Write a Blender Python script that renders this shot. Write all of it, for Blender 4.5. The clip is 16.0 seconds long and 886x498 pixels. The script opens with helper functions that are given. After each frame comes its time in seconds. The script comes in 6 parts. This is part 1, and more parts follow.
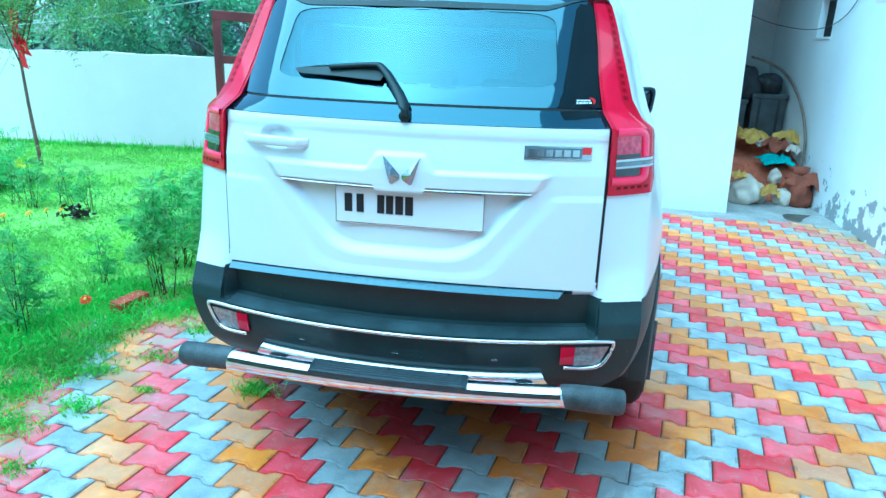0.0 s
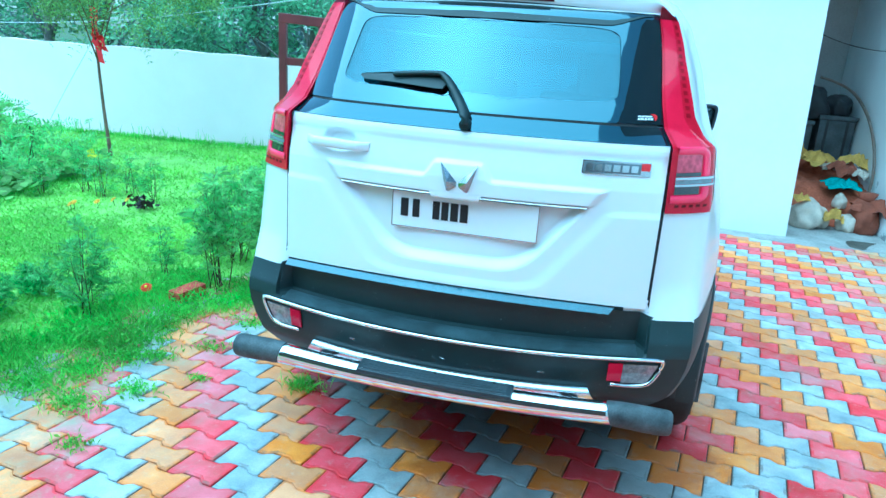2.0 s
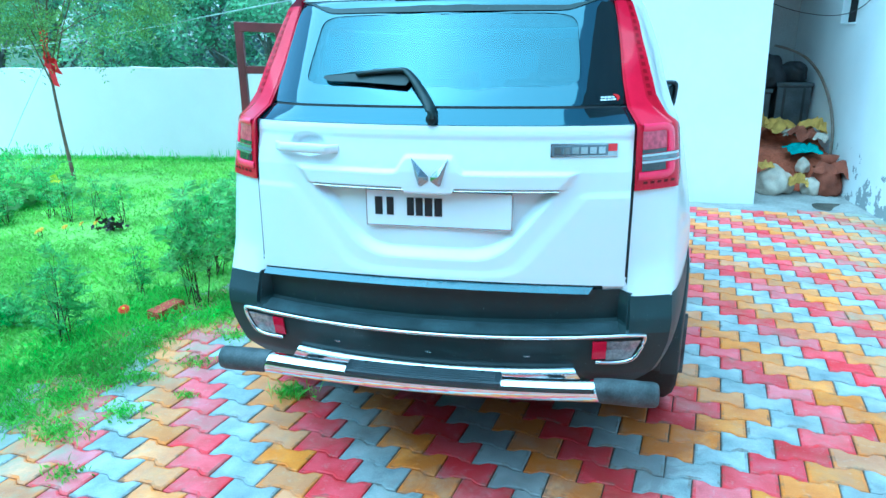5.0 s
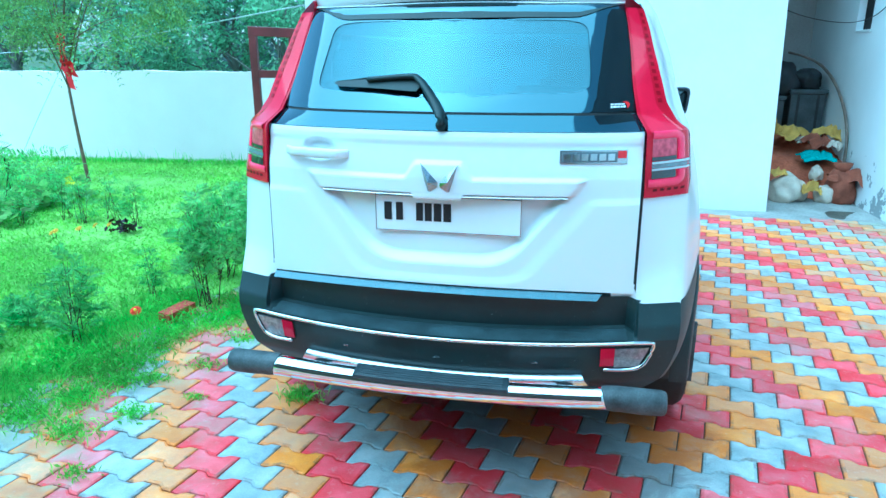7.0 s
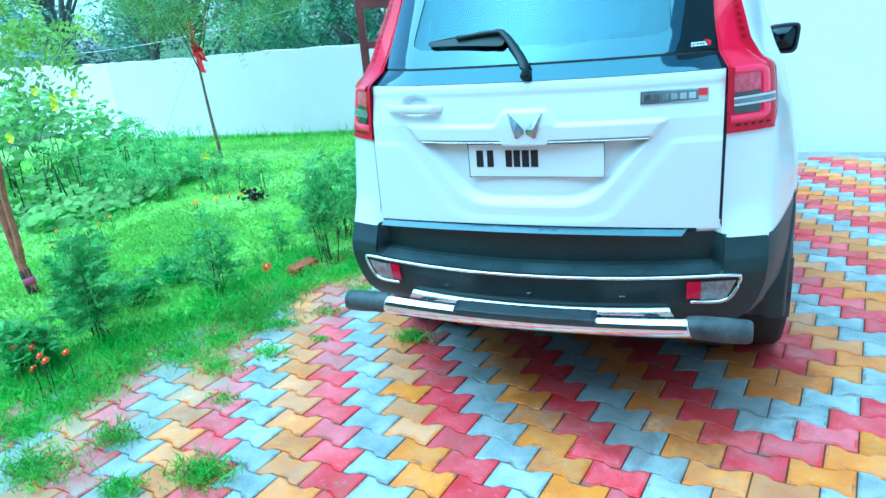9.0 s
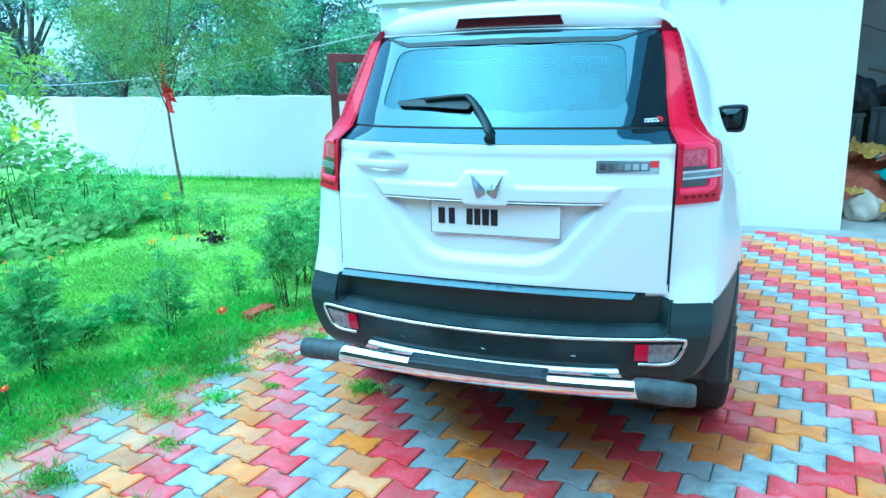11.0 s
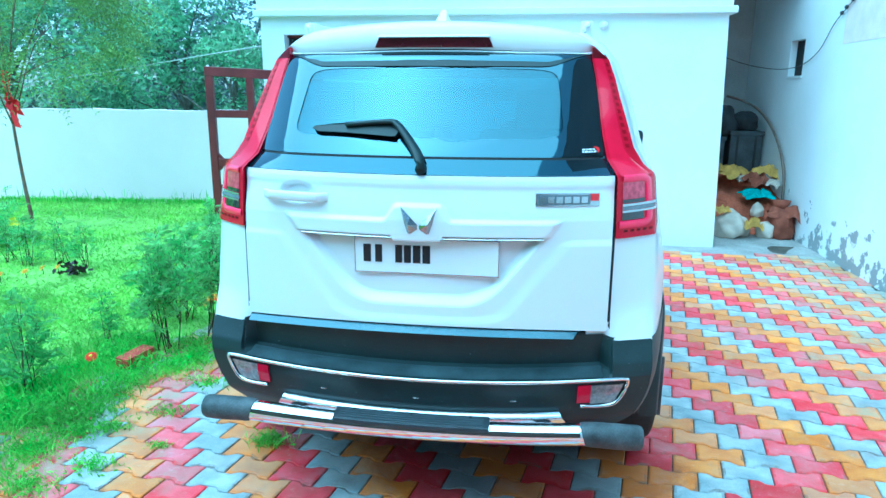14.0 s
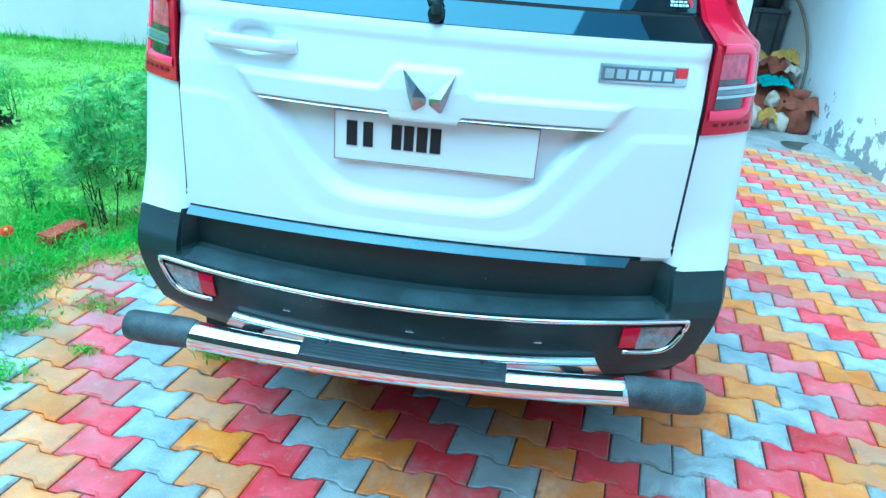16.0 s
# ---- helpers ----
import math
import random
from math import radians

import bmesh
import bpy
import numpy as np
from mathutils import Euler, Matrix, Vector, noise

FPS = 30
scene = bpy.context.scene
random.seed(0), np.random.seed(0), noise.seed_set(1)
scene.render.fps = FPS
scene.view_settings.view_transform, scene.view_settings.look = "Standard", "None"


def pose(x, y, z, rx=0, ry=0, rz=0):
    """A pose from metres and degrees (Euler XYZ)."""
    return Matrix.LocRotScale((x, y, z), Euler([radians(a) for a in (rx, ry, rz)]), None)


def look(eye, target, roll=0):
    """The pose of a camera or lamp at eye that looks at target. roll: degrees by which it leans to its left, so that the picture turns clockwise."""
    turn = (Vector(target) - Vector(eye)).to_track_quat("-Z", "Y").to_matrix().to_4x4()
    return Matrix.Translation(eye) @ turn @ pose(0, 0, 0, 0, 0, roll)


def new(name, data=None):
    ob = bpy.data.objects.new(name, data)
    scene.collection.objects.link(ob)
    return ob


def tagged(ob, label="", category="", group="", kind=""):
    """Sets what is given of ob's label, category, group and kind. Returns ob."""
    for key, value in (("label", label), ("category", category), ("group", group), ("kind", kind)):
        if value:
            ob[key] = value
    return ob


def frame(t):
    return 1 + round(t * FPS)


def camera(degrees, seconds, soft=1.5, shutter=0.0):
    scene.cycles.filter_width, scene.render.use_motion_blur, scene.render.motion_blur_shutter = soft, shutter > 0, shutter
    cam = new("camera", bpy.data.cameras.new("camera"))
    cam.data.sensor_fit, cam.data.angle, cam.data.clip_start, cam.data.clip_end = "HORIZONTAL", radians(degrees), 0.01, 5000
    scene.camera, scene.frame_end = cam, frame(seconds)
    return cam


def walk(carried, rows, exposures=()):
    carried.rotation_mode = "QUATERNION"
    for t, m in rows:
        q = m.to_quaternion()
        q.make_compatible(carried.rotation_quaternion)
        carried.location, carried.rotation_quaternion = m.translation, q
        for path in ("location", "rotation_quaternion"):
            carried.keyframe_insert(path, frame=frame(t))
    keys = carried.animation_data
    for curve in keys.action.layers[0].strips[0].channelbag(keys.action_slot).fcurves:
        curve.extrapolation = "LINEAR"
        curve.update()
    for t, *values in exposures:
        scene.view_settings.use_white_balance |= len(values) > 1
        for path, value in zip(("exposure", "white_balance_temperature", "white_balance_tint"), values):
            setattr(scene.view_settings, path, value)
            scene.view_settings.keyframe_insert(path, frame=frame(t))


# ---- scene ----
cam = camera(67.2, 16.0)
PATH = [
    (0, (0.485, -2.196, 1.587), (0.174, -0.31, 0.999), 2.0),
    (0.5, (0.468, -2.206, 1.602), (0.1, -0.331, 1.01), 5.6),
    (1, (0.469, -2.219, 1.591), (0.094, -0.334, 1.037), 4.0),
    (1.5, (0.471, -2.223, 1.59), (0.043, -0.347, 1.045), 2.9),
    (2, (0.471, -2.22, 1.594), (0.02, -0.358, 1.019), 3.9),
    (2.5, (0.466, -2.235, 1.588), (0.011, -0.375, 1.009), 2.9),
    (3, (0.462, -2.236, 1.587), (0.079, -0.348, 1.049), 2.9),
    (3.5, (0.467, -2.235, 1.592), (0.045, -0.345, 1.093), 0.4),
    (4, (0.47, -2.239, 1.593), (0.062, -0.355, 1.06), -1.2),
    (4.5, (0.469, -2.231, 1.601), (0.084, -0.355, 1.027), -0.7),
    (5, (0.471, -2.237, 1.593), (0.09, -0.363, 1.008), -0.4),
    (5.2, (0.456, -2.237, 1.602), (0.078, -0.36, 1.027), -0.0),
    (7.5, (0.482, -2.244, 1.594), (0.066, -0.374, 1.022), -0.2),
    (8, (0.47, -2.276, 1.579), (0.103, -0.418, 0.937), 1.9),
    (8.5, (0.555, -2.346, 1.578), (-0.012, -0.543, 0.916), -0.3),
    (9, (0.615, -2.425, 1.582), (-0.122, -0.685, 0.926), -5.2),
    (9.5, (0.638, -2.52, 1.582), (-0.039, -0.715, 1.048), -5.7),
    (9.7, (0.625, -2.503, 1.609), (0.022, -0.663, 1.11), -4.3),
    (11.8, (0.641, -2.457, 1.592), (-0.019, -0.641, 1.077), -0.0),
    (12, (0.6, -2.446, 1.604), (-0.046, -0.623, 1.093), 0.0),
    (12.5, (0.462, -2.383, 1.604), (-0.016, -0.505, 1.11), 1.9),
    (13, (0.408, -2.313, 1.607), (0.084, -0.401, 1.117), 2.5),
    (13.5, (0.415, -2.285, 1.604), (0.129, -0.363, 1.132), 0.9),
    (14, (0.387, -2.289, 1.623), (0.117, -0.363, 1.157), 0.4),
    (14.5, (0.343, -2.292, 1.642), (0.066, -0.363, 1.19), 0.7),
    (15, (0.303, -2.256, 1.634), (0.122, -0.343, 1.087), 0.4),
    (15.5, (0.272, -2.037, 1.559), (0.151, -0.152, 0.904), 0.0),
    (16, (0.197, -1.683, 1.509), (0.045, 0.13, 0.68), 4.8),
]
walk(cam, [(t, look(eye, target, roll)) for t, eye, target, roll in PATH], exposures=[(0.0, 1.29, 3740, -29.5), (16.0, 1.29, 3740, -29.5)])

# ---- light ----
SUN_EL, SUN_AZ = 66.0, 225.0
world = bpy.data.worlds.new("world")
scene.world = world
world.use_nodes = True
wn = world.node_tree.nodes
sky = wn.new("ShaderNodeTexSky")
sky.sky_type = "NISHITA"
sky.sun_disc = False
sky.sun_elevation = radians(SUN_EL)
sky.sun_rotation = radians(SUN_AZ)
sky.air_density = 1.0
sky.dust_density = 1.5
haze = wn.new("ShaderNodeHueSaturation")
haze.inputs["Saturation"].default_value = 0.6
world.node_tree.links.new(sky.outputs[0], haze.inputs["Color"])
world.node_tree.links.new(haze.outputs[0], wn["Background"].inputs[0])
wn["Background"].inputs[1].default_value = 0.125
sun = new("sun", bpy.data.lights.new("sun", "SUN"))
sun.data.energy = 1.75
sun.data.angle = radians(84)
sun.data.color = (1.0, 0.985, 0.96)
az = radians(SUN_AZ)
sun.matrix_world = look((0, 0, 0), (-math.sin(az) * math.cos(radians(SUN_EL)), -math.cos(az) * math.cos(radians(SUN_EL)), -math.sin(radians(SUN_EL))))

# ---- materials ----
def material(name, colour, rough=0.6, metal=0.0, vary=0.15, scale=6.0, fine=60.0, bump=0.1, second=None, spec=0.5, island=0.0, per_object=0.0, coat=0.0, alpha_trans=0.0, depth=0.01):
    """A surface with two scales of variation: broad stains and fine grain."""
    m = bpy.data.materials.new(name)
    m.use_nodes = True
    nt = m.node_tree
    n, l = nt.nodes, nt.links
    p = n["Principled BSDF"]
    p.inputs["Roughness"].default_value = rough
    p.inputs["Metallic"].default_value = metal
    p.inputs["Specular IOR Level"].default_value = spec
    p.inputs["Coat Weight"].default_value = coat
    p.inputs["Coat Roughness"].default_value = 0.03
    if alpha_trans:
        p.inputs["Transmission Weight"].default_value = alpha_trans
    co = n.new("ShaderNodeTexCoord")
    a = n.new("ShaderNodeTexNoise")
    a.inputs["Scale"].default_value = scale
    a.inputs["Detail"].default_value = 5
    b = n.new("ShaderNodeTexNoise")
    b.inputs["Scale"].default_value = fine
    b.inputs["Detail"].default_value = 3
    for t in (a, b):
        l.new(co.outputs["Object"], t.inputs["Vector"])
    dark = tuple(c * (1 - vary) for c in colour)
    light = tuple(min(1, c * (1 + vary)) for c in colour) if second is None else second
    r1 = n.new("ShaderNodeValToRGB")
    r1.color_ramp.elements[0].position, r1.color_ramp.elements[1].position = 0.32, 0.70
    r1.color_ramp.elements[0].color = (*dark, 1)
    r1.color_ramp.elements[1].color = (*light, 1)
    l.new(a.outputs["Fac"], r1.inputs["Fac"])
    mix = n.new("ShaderNodeMix")
    mix.data_type, mix.blend_type = "RGBA", "OVERLAY"
    mix.inputs["Factor"].default_value = min(1.0, vary * 1.5)
    l.new(r1.outputs["Color"], mix.inputs["A"])
    l.new(b.outputs["Fac"], mix.inputs["B"])
    out = mix.outputs["Result"]
    if island or per_object:
        hsv = n.new("ShaderNodeHueSaturation")
        mr = n.new("ShaderNodeMapRange")
        k = island or per_object
        mr.inputs["To Min"].default_value, mr.inputs["To Max"].default_value = 1 - k, 1 + k
        if island:
            g = n.new("ShaderNodeNewGeometry")
            l.new(g.outputs["Random Per Island"], mr.inputs["Value"])
        else:
            g = n.new("ShaderNodeObjectInfo")
            l.new(g.outputs["Random"], mr.inputs["Value"])
        l.new(mr.outputs["Result"], hsv.inputs["Value"])
        l.new(out, hsv.inputs["Color"])
        out = hsv.outputs["Color"]
    l.new(out, p.inputs["Base Color"])
    if bump:
        bp = n.new("ShaderNodeBump")
        bp.inputs["Strength"].default_value = bump
        bp.inputs["Distance"].default_value = depth
        l.new(b.outputs["Fac"], bp.inputs["Height"])
        l.new(bp.outputs["Normal"], p.inputs["Normal"])
    return m


def glass_material(name, colour, gloss=0.12, tint=(0.62, 0.90, 1.0)):
    """Thin tinted pane: clear through, with a sharp coated reflection."""
    m = bpy.data.materials.new(name)
    m.use_nodes = True
    n, l = m.node_tree.nodes, m.node_tree.links
    n.remove(n["Principled BSDF"])
    clear = n.new("ShaderNodeBsdfTransparent")
    clear.inputs["Color"].default_value = (*colour, 1)
    shine = n.new("ShaderNodeBsdfGlossy")
    shine.inputs["Color"].default_value = (*tint, 1)
    shine.inputs["Roughness"].default_value = 0.0
    mx = n.new("ShaderNodeMixShader")
    mx.inputs["Fac"].default_value = gloss
    l.new(clear.outputs[0], mx.inputs[1])
    l.new(shine.outputs[0], mx.inputs[2])
    l.new(mx.outputs[0], n["Material Output"].inputs["Surface"])
    return m


def leaf_material(name, colour, vary=0.35, light=None):
    m = material(name, colour, rough=0.55, vary=0.25, scale=1.5, fine=20, bump=0.0, island=vary, second=light, spec=0.3)
    n, l = m.node_tree.nodes, m.node_tree.links
    p = n["Principled BSDF"]
    tr = n.new("ShaderNodeBsdfTranslucent")
    src = p.inputs["Base Color"].links[0].from_socket
    l.new(src, tr.inputs["Color"])
    ad = n.new("ShaderNodeMixShader")
    ad.inputs["Fac"].default_value = 0.45
    l.new(p.outputs[0], ad.inputs[1])
    l.new(tr.outputs[0], ad.inputs[2])
    l.new(ad.outputs[0], n["Material Output"].inputs["Surface"])
    return m


def peeling_material():
    """White limewash whose plaster has flaked off in ragged patches low on the wall."""
    m = material("limewash_peeling", (0.80, 0.81, 0.80), rough=0.9, vary=0.05, scale=1.2, fine=40, bump=0.15)
    n, l = m.node_tree.nodes, m.node_tree.links
    p = n["Principled BSDF"]
    src = p.inputs["Base Color"].links[0].from_socket
    geo = n.new("ShaderNodeNewGeometry")
    sep = n.new("ShaderNodeSeparateXYZ")
    l.new(geo.outputs["Position"], sep.inputs[0])
    no = n.new("ShaderNodeTexNoise")
    no.inputs["Scale"].default_value, no.inputs["Detail"].default_value = 4.5, 7
    no.inputs["Roughness"].default_value = 0.65
    l.new(geo.outputs["Position"], no.inputs["Vector"])
    mr = n.new("ShaderNodeMapRange")
    mr.inputs["From Min"].default_value, mr.inputs["From Max"].default_value = 0.0, 0.75
    mr.inputs["To Min"].default_value, mr.inputs["To Max"].default_value = 0.07, -0.22
    l.new(sep.outputs["Z"], mr.inputs["Value"])
    ad = n.new("ShaderNodeMath")
    l.new(no.outputs["Fac"], ad.inputs[0])
    l.new(mr.outputs["Result"], ad.inputs[1])
    rp = n.new("ShaderNodeValToRGB")
    rp.color_ramp.elements[0].position, rp.color_ramp.elements[1].position = 0.52, 0.535
    l.new(ad.outputs[0], rp.inputs["Fac"])
    mx = n.new("ShaderNodeMix")
    mx.data_type = "RGBA"
    l.new(rp.outputs["Color"], mx.inputs["Factor"])
    l.new(src, mx.inputs["A"])
    mx.inputs["B"].default_value = (0.32, 0.33, 0.335, 1)
    l.new(mx.outputs["Result"], p.inputs["Base Color"])
    return m


M_WALL = material("white_limewash", (0.80, 0.81, 0.80), rough=0.9, vary=0.05, scale=0.9, fine=45, bump=0.12)
M_WALL_GARDEN = material("rosy_limewash", (0.90, 0.75, 0.81), rough=0.9, vary=0.06, scale=0.8, fine=45, bump=0.12)
M_WALL_OLD = peeling_material()
M_GREY_PLASTER = material("grey_plaster", (0.52, 0.51, 0.48), rough=0.9, vary=0.15, scale=2, fine=45, bump=0.2)
# dark surface for walls out of view that block or mirror light
M_UNSEEN_WALL = material("unseen_dark_wall", (0.10, 0.075, 0.06), rough=0.95, vary=0.3, scale=2, fine=30, bump=0.3)
M_PATCH = material("pinkish_plaster", (0.72, 0.62, 0.58), rough=0.9, vary=0.08)
M_CONCRETE = material("weathered_concrete", (0.33, 0.32, 0.30), rough=0.9, vary=0.25, scale=3, fine=50, bump=0.3)
M_SAND = material("joint_sand", (0.075, 0.066, 0.05), rough=0.95, vary=0.35, scale=4, fine=120, bump=0.4)
M_TURF = material("turf", (0.37, 0.55, 0.09), rough=0.95, vary=0.3, scale=3, fine=60, bump=0.6)
M_GROUND = material("far_ground", (0.10, 0.13, 0.05), rough=0.95, vary=0.4, scale=0.5, fine=10, bump=0.3)
M_DARK = material("dark_void", (0.012, 0.012, 0.013), rough=0.8, vary=0.2)
M_CARWHITE = material("white_car_paint", (0.80, 0.81, 0.82), rough=0.30, vary=0.012, scale=2, fine=400, bump=0.0, coat=0.55)
M_PLASTIC = material("black_textured_plastic", (0.017, 0.028, 0.029), rough=0.45, vary=0.25, scale=5, fine=500, bump=0.08, depth=0.002, spec=0.4)
pn, pl = M_PLASTIC.node_tree.nodes, M_PLASTIC.node_tree.links
dust = pn.new("ShaderNodeTexNoise")
dust.inputs["Scale"].default_value, dust.inputs["Detail"].default_value = 150.0, 2
dust.inputs["Roughness"].default_value = 0.8
dust_co = pn.new("ShaderNodeTexCoord")
pl.new(dust_co.outputs["Object"], dust.inputs["Vector"])
dust_amount = pn.new("ShaderNodeMapRange")
dust_amount.inputs["From Min"].default_value, dust_amount.inputs["From Max"].default_value = 0.70, 0.78
pl.new(dust.outputs["Fac"], dust_amount.inputs["Value"])
dust_mix = pn.new("ShaderNodeMix")
dust_mix.data_type = "RGBA"
pl.new(dust_amount.outputs["Result"], dust_mix.inputs["Factor"])
pl.new(pn["Principled BSDF"].inputs["Base Color"].links[0].from_socket, dust_mix.inputs["A"])
dust_mix.inputs["B"].default_value = (0.30, 0.31, 0.31, 1)
pl.new(dust_mix.outputs["Result"], pn["Principled BSDF"].inputs["Base Color"])
M_LIP = material("dusty_black_plastic", (0.03, 0.036, 0.042), rough=0.22, vary=0.3, scale=9, fine=300, bump=0.05, spec=0.8, coat=1.0)
# lighter than the bumper's plastic: dust, plus sky light on its top painted in
M_LEDGE = material("dusty_skylit_bumper_top", (0.045, 0.060, 0.066), rough=0.38, vary=0.4, scale=10, fine=260, bump=0.06, spec=0.5)
M_RUBBER = material("dusty_black_rubber", (0.03, 0.034, 0.037), rough=0.55, vary=0.4, scale=14, fine=160, bump=0.2, depth=0.003, second=(0.095, 0.105, 0.11))
M_PIANO = material("gloss_black_trim", (0.010, 0.014, 0.020), rough=0.03, vary=0.1, bump=0.0, spec=1.0, coat=1.0)
M_CHROME = material("polished_chrome", (0.86, 0.87, 0.88), rough=0.035, metal=1.0, vary=0.04, scale=8, fine=90, bump=0.01)
M_EMBLEM = material("smoked_chrome", (0.36, 0.36, 0.37), rough=0.22, metal=1.0, vary=0.08, scale=30, bump=0.0)
M_PAD = material("ribbed_rubber_pad", (0.03, 0.037, 0.043), rough=0.3, vary=0.3, scale=12, fine=200, bump=0.05)
M_SATIN = material("satin_chrome", (0.74, 0.75, 0.77), rough=0.2, metal=1.0, vary=0.08, scale=7, fine=90, bump=0.01)
M_STEEL = material("satin_silver_plastic", (0.62, 0.63, 0.65), rough=0.22, metal=0.9, vary=0.06, bump=0.0)
M_RED_LENS = material("red_lamp_lens", (0.58, 0.0015, 0.040), rough=0.14, vary=0.10, scale=9, fine=200, bump=0.0, coat=0.3, spec=0.16)
M_RED_SHELL = material("dark_red_lens", (0.46, 0.002, 0.026), rough=0.10, vary=0.15, scale=9, fine=200, bump=0.0, coat=0.05, spec=0.2)
M_DULL_LENS = material("dull_pink_lens", (0.52, 0.055, 0.115), rough=0.12, vary=0.2, scale=60, bump=0.0, coat=0.3)
M_RED_DEEP = material("deep_red_lens", (0.10, 0.002, 0.008), rough=0.2, vary=0.15, scale=9, bump=0.0, coat=0.05, spec=0.15)
M_TOOTH = material("dark_lamp_tooth", (0.26, 0.002, 0.015), rough=0.2, vary=0.15, scale=9, bump=0.0, coat=0.05, spec=0.15)
M_PINK_LENS = material("pale_red_lens", (0.84, 0.010, 0.10), rough=0.10, vary=0.06, scale=12, bump=0.0, coat=0.2)
M_CLEAR_LENS = material("smoky_clear_lens", (0.30, 0.25, 0.25), rough=0.08, vary=0.3, scale=60, fine=200, bump=0.0, coat=1.0)
M_DULL_CLEAR = material("clear_grey_lens", (0.22, 0.25, 0.27), rough=0.1, vary=0.2, scale=40, bump=0.0, coat=0.3)
M_SMOKE = material("smoked_lens", (0.02, 0.018, 0.02), rough=0.05, vary=0.2, bump=0.0, coat=1.0)
M_MAROON = material("dark_brake_lens", (0.075, 0.010, 0.018), rough=0.10, vary=0.15, bump=0.0, coat=1.0)
M_GLASS = glass_material("window_glass", (0.26, 0.34, 0.39), 0.10, (0.62, 0.88, 1.0))
for m_ in (M_PIANO, M_LIP):
    m_.node_tree.nodes["Principled BSDF"].inputs["Specular Tint"].default_value = (0.35, 0.78, 1.0, 1)
for m_ in (M_PIANO, M_LIP):
    m_.node_tree.nodes["Principled BSDF"].inputs["IOR"].default_value = 1.8 if m_ is M_PIANO else 1.75
    m_.node_tree.nodes["Principled BSDF"].inputs["Specular IOR Level"].default_value = 0.5
M_INTERIOR = material("grey_upholstery", (0.13, 0.135, 0.14), rough=0.8, vary=0.2, fine=200, bump=0.2)
M_TYRE = material("tyre_rubber", (0.022, 0.022, 0.022), rough=0.75, vary=0.3, fine=90, bump=0.2)
M_ALLOY = material("alloy_rim", (0.35, 0.36, 0.37), rough=0.25, metal=0.9, vary=0.05)
M_PLATE = material("white_number_plate", (0.84, 0.85, 0.86), rough=0.35, vary=0.02, bump=0.0)
M_INK = material("black_ink", (0.012, 0.012, 0.014), rough=0.5, vary=0.05, bump=0.0)
M_BADGE_RED = material("red_enamel", (0.6, 0.02, 0.03), rough=0.2, vary=0.05, bump=0.0)
M_MAROON_PAINT = material("maroon_gate_paint", (0.12, 0.020, 0.024), rough=0.4, vary=0.25, scale=5, fine=120, bump=0.1)
M_BLACK_SHELL = material("black_mirror_shell", (0.012, 0.015, 0.02), rough=0.3, vary=0.15, bump=0.0, coat=0.3)
M_MIRROR = material("dark_mirror_glass", (0.035, 0.042, 0.045), rough=0.15, metal=1.0, vary=0.05, bump=0.0)
M_BARK = material("pale_bark", (0.20, 0.12, 0.09), rough=0.9, vary=0.35, scale=9, fine=70, bump=0.5)
M_BADGE_FIELD = material("grey_badge_enamel", (0.16, 0.18, 0.20), rough=0.3, vary=0.1, bump=0.0)
M_BARK_DARK = material("dark_bark", (0.07, 0.05, 0.04), rough=0.9, vary=0.35, scale=9, fine=70, bump=0.5)
M_BARK_GREY = material("grey_green_bark", (0.17, 0.16, 0.13), rough=0.9, vary=0.35, scale=9, fine=70, bump=0.5)
M_STEM = material("green_stem", (0.06, 0.09, 0.03), rough=0.8, vary=0.3, bump=0.0)
M_RIBBON = material("red_cloth", (0.85, 0.015, 0.035), rough=0.7, vary=0.15, bump=0.1)
M_GRASS = leaf_material("lawn_grass", (0.39, 0.62, 0.09), 0.3, light=(0.48, 0.67, 0.09))
M_GRASS_DEEP = leaf_material("deep_grass", (0.33, 0.57, 0.07), 0.4)
M_LEAF = leaf_material("shrub_leaf", (0.39, 0.61, 0.185), 0.4)
M_LEAF_DARK = leaf_material("dark_shrub_leaf", (0.33, 0.54, 0.155), 0.4)
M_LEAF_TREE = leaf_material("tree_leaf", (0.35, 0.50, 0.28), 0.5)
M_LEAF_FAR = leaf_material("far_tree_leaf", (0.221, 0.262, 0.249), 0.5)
M_LEAF_YELLOW = leaf_material("young_leaf", (0.32, 0.41, 0.12), 0.35)
M_LEAF_BROAD = leaf_material("broad_vine_leaf", (0.374, 0.537, 0.133), 0.4)
M_LEAF_BRIGHT = leaf_material("bright_pointed_leaf", (0.414, 0.528, 0.114), 0.3)
M_BARK_RED = material("reddish_bark", (0.46, 0.17, 0.11), rough=0.9, vary=0.35, scale=9, fine=70, bump=0.5)
M_MARIGOLD = material("orange_petals", (0.90, 0.50, 0.04), rough=0.7, vary=0.3, scale=40, bump=0.0)
M_REDFLOWER = material("red_orange_petals", (0.80, 0.06, 0.02), rough=0.7, vary=0.3, scale=40, bump=0.0)
M_YELLOW = material("yellow_petals", (0.92, 0.80, 0.03), rough=0.7, vary=0.2, scale=40, bump=0.0)
M_BRICK = material("red_brick", (0.42, 0.075, 0.045), rough=0.9, vary=0.3, scale=14, fine=90, bump=0.4)
M_EARTH = material("red_earth", (0.36, 0.105, 0.05), rough=0.95, vary=0.35, scale=4, fine=50, bump=0.7)
M_SACK_WHITE = material("white_woven_sack", (0.60, 0.52, 0.42), rough=0.8, vary=0.2, scale=7, fine=150, bump=0.3)
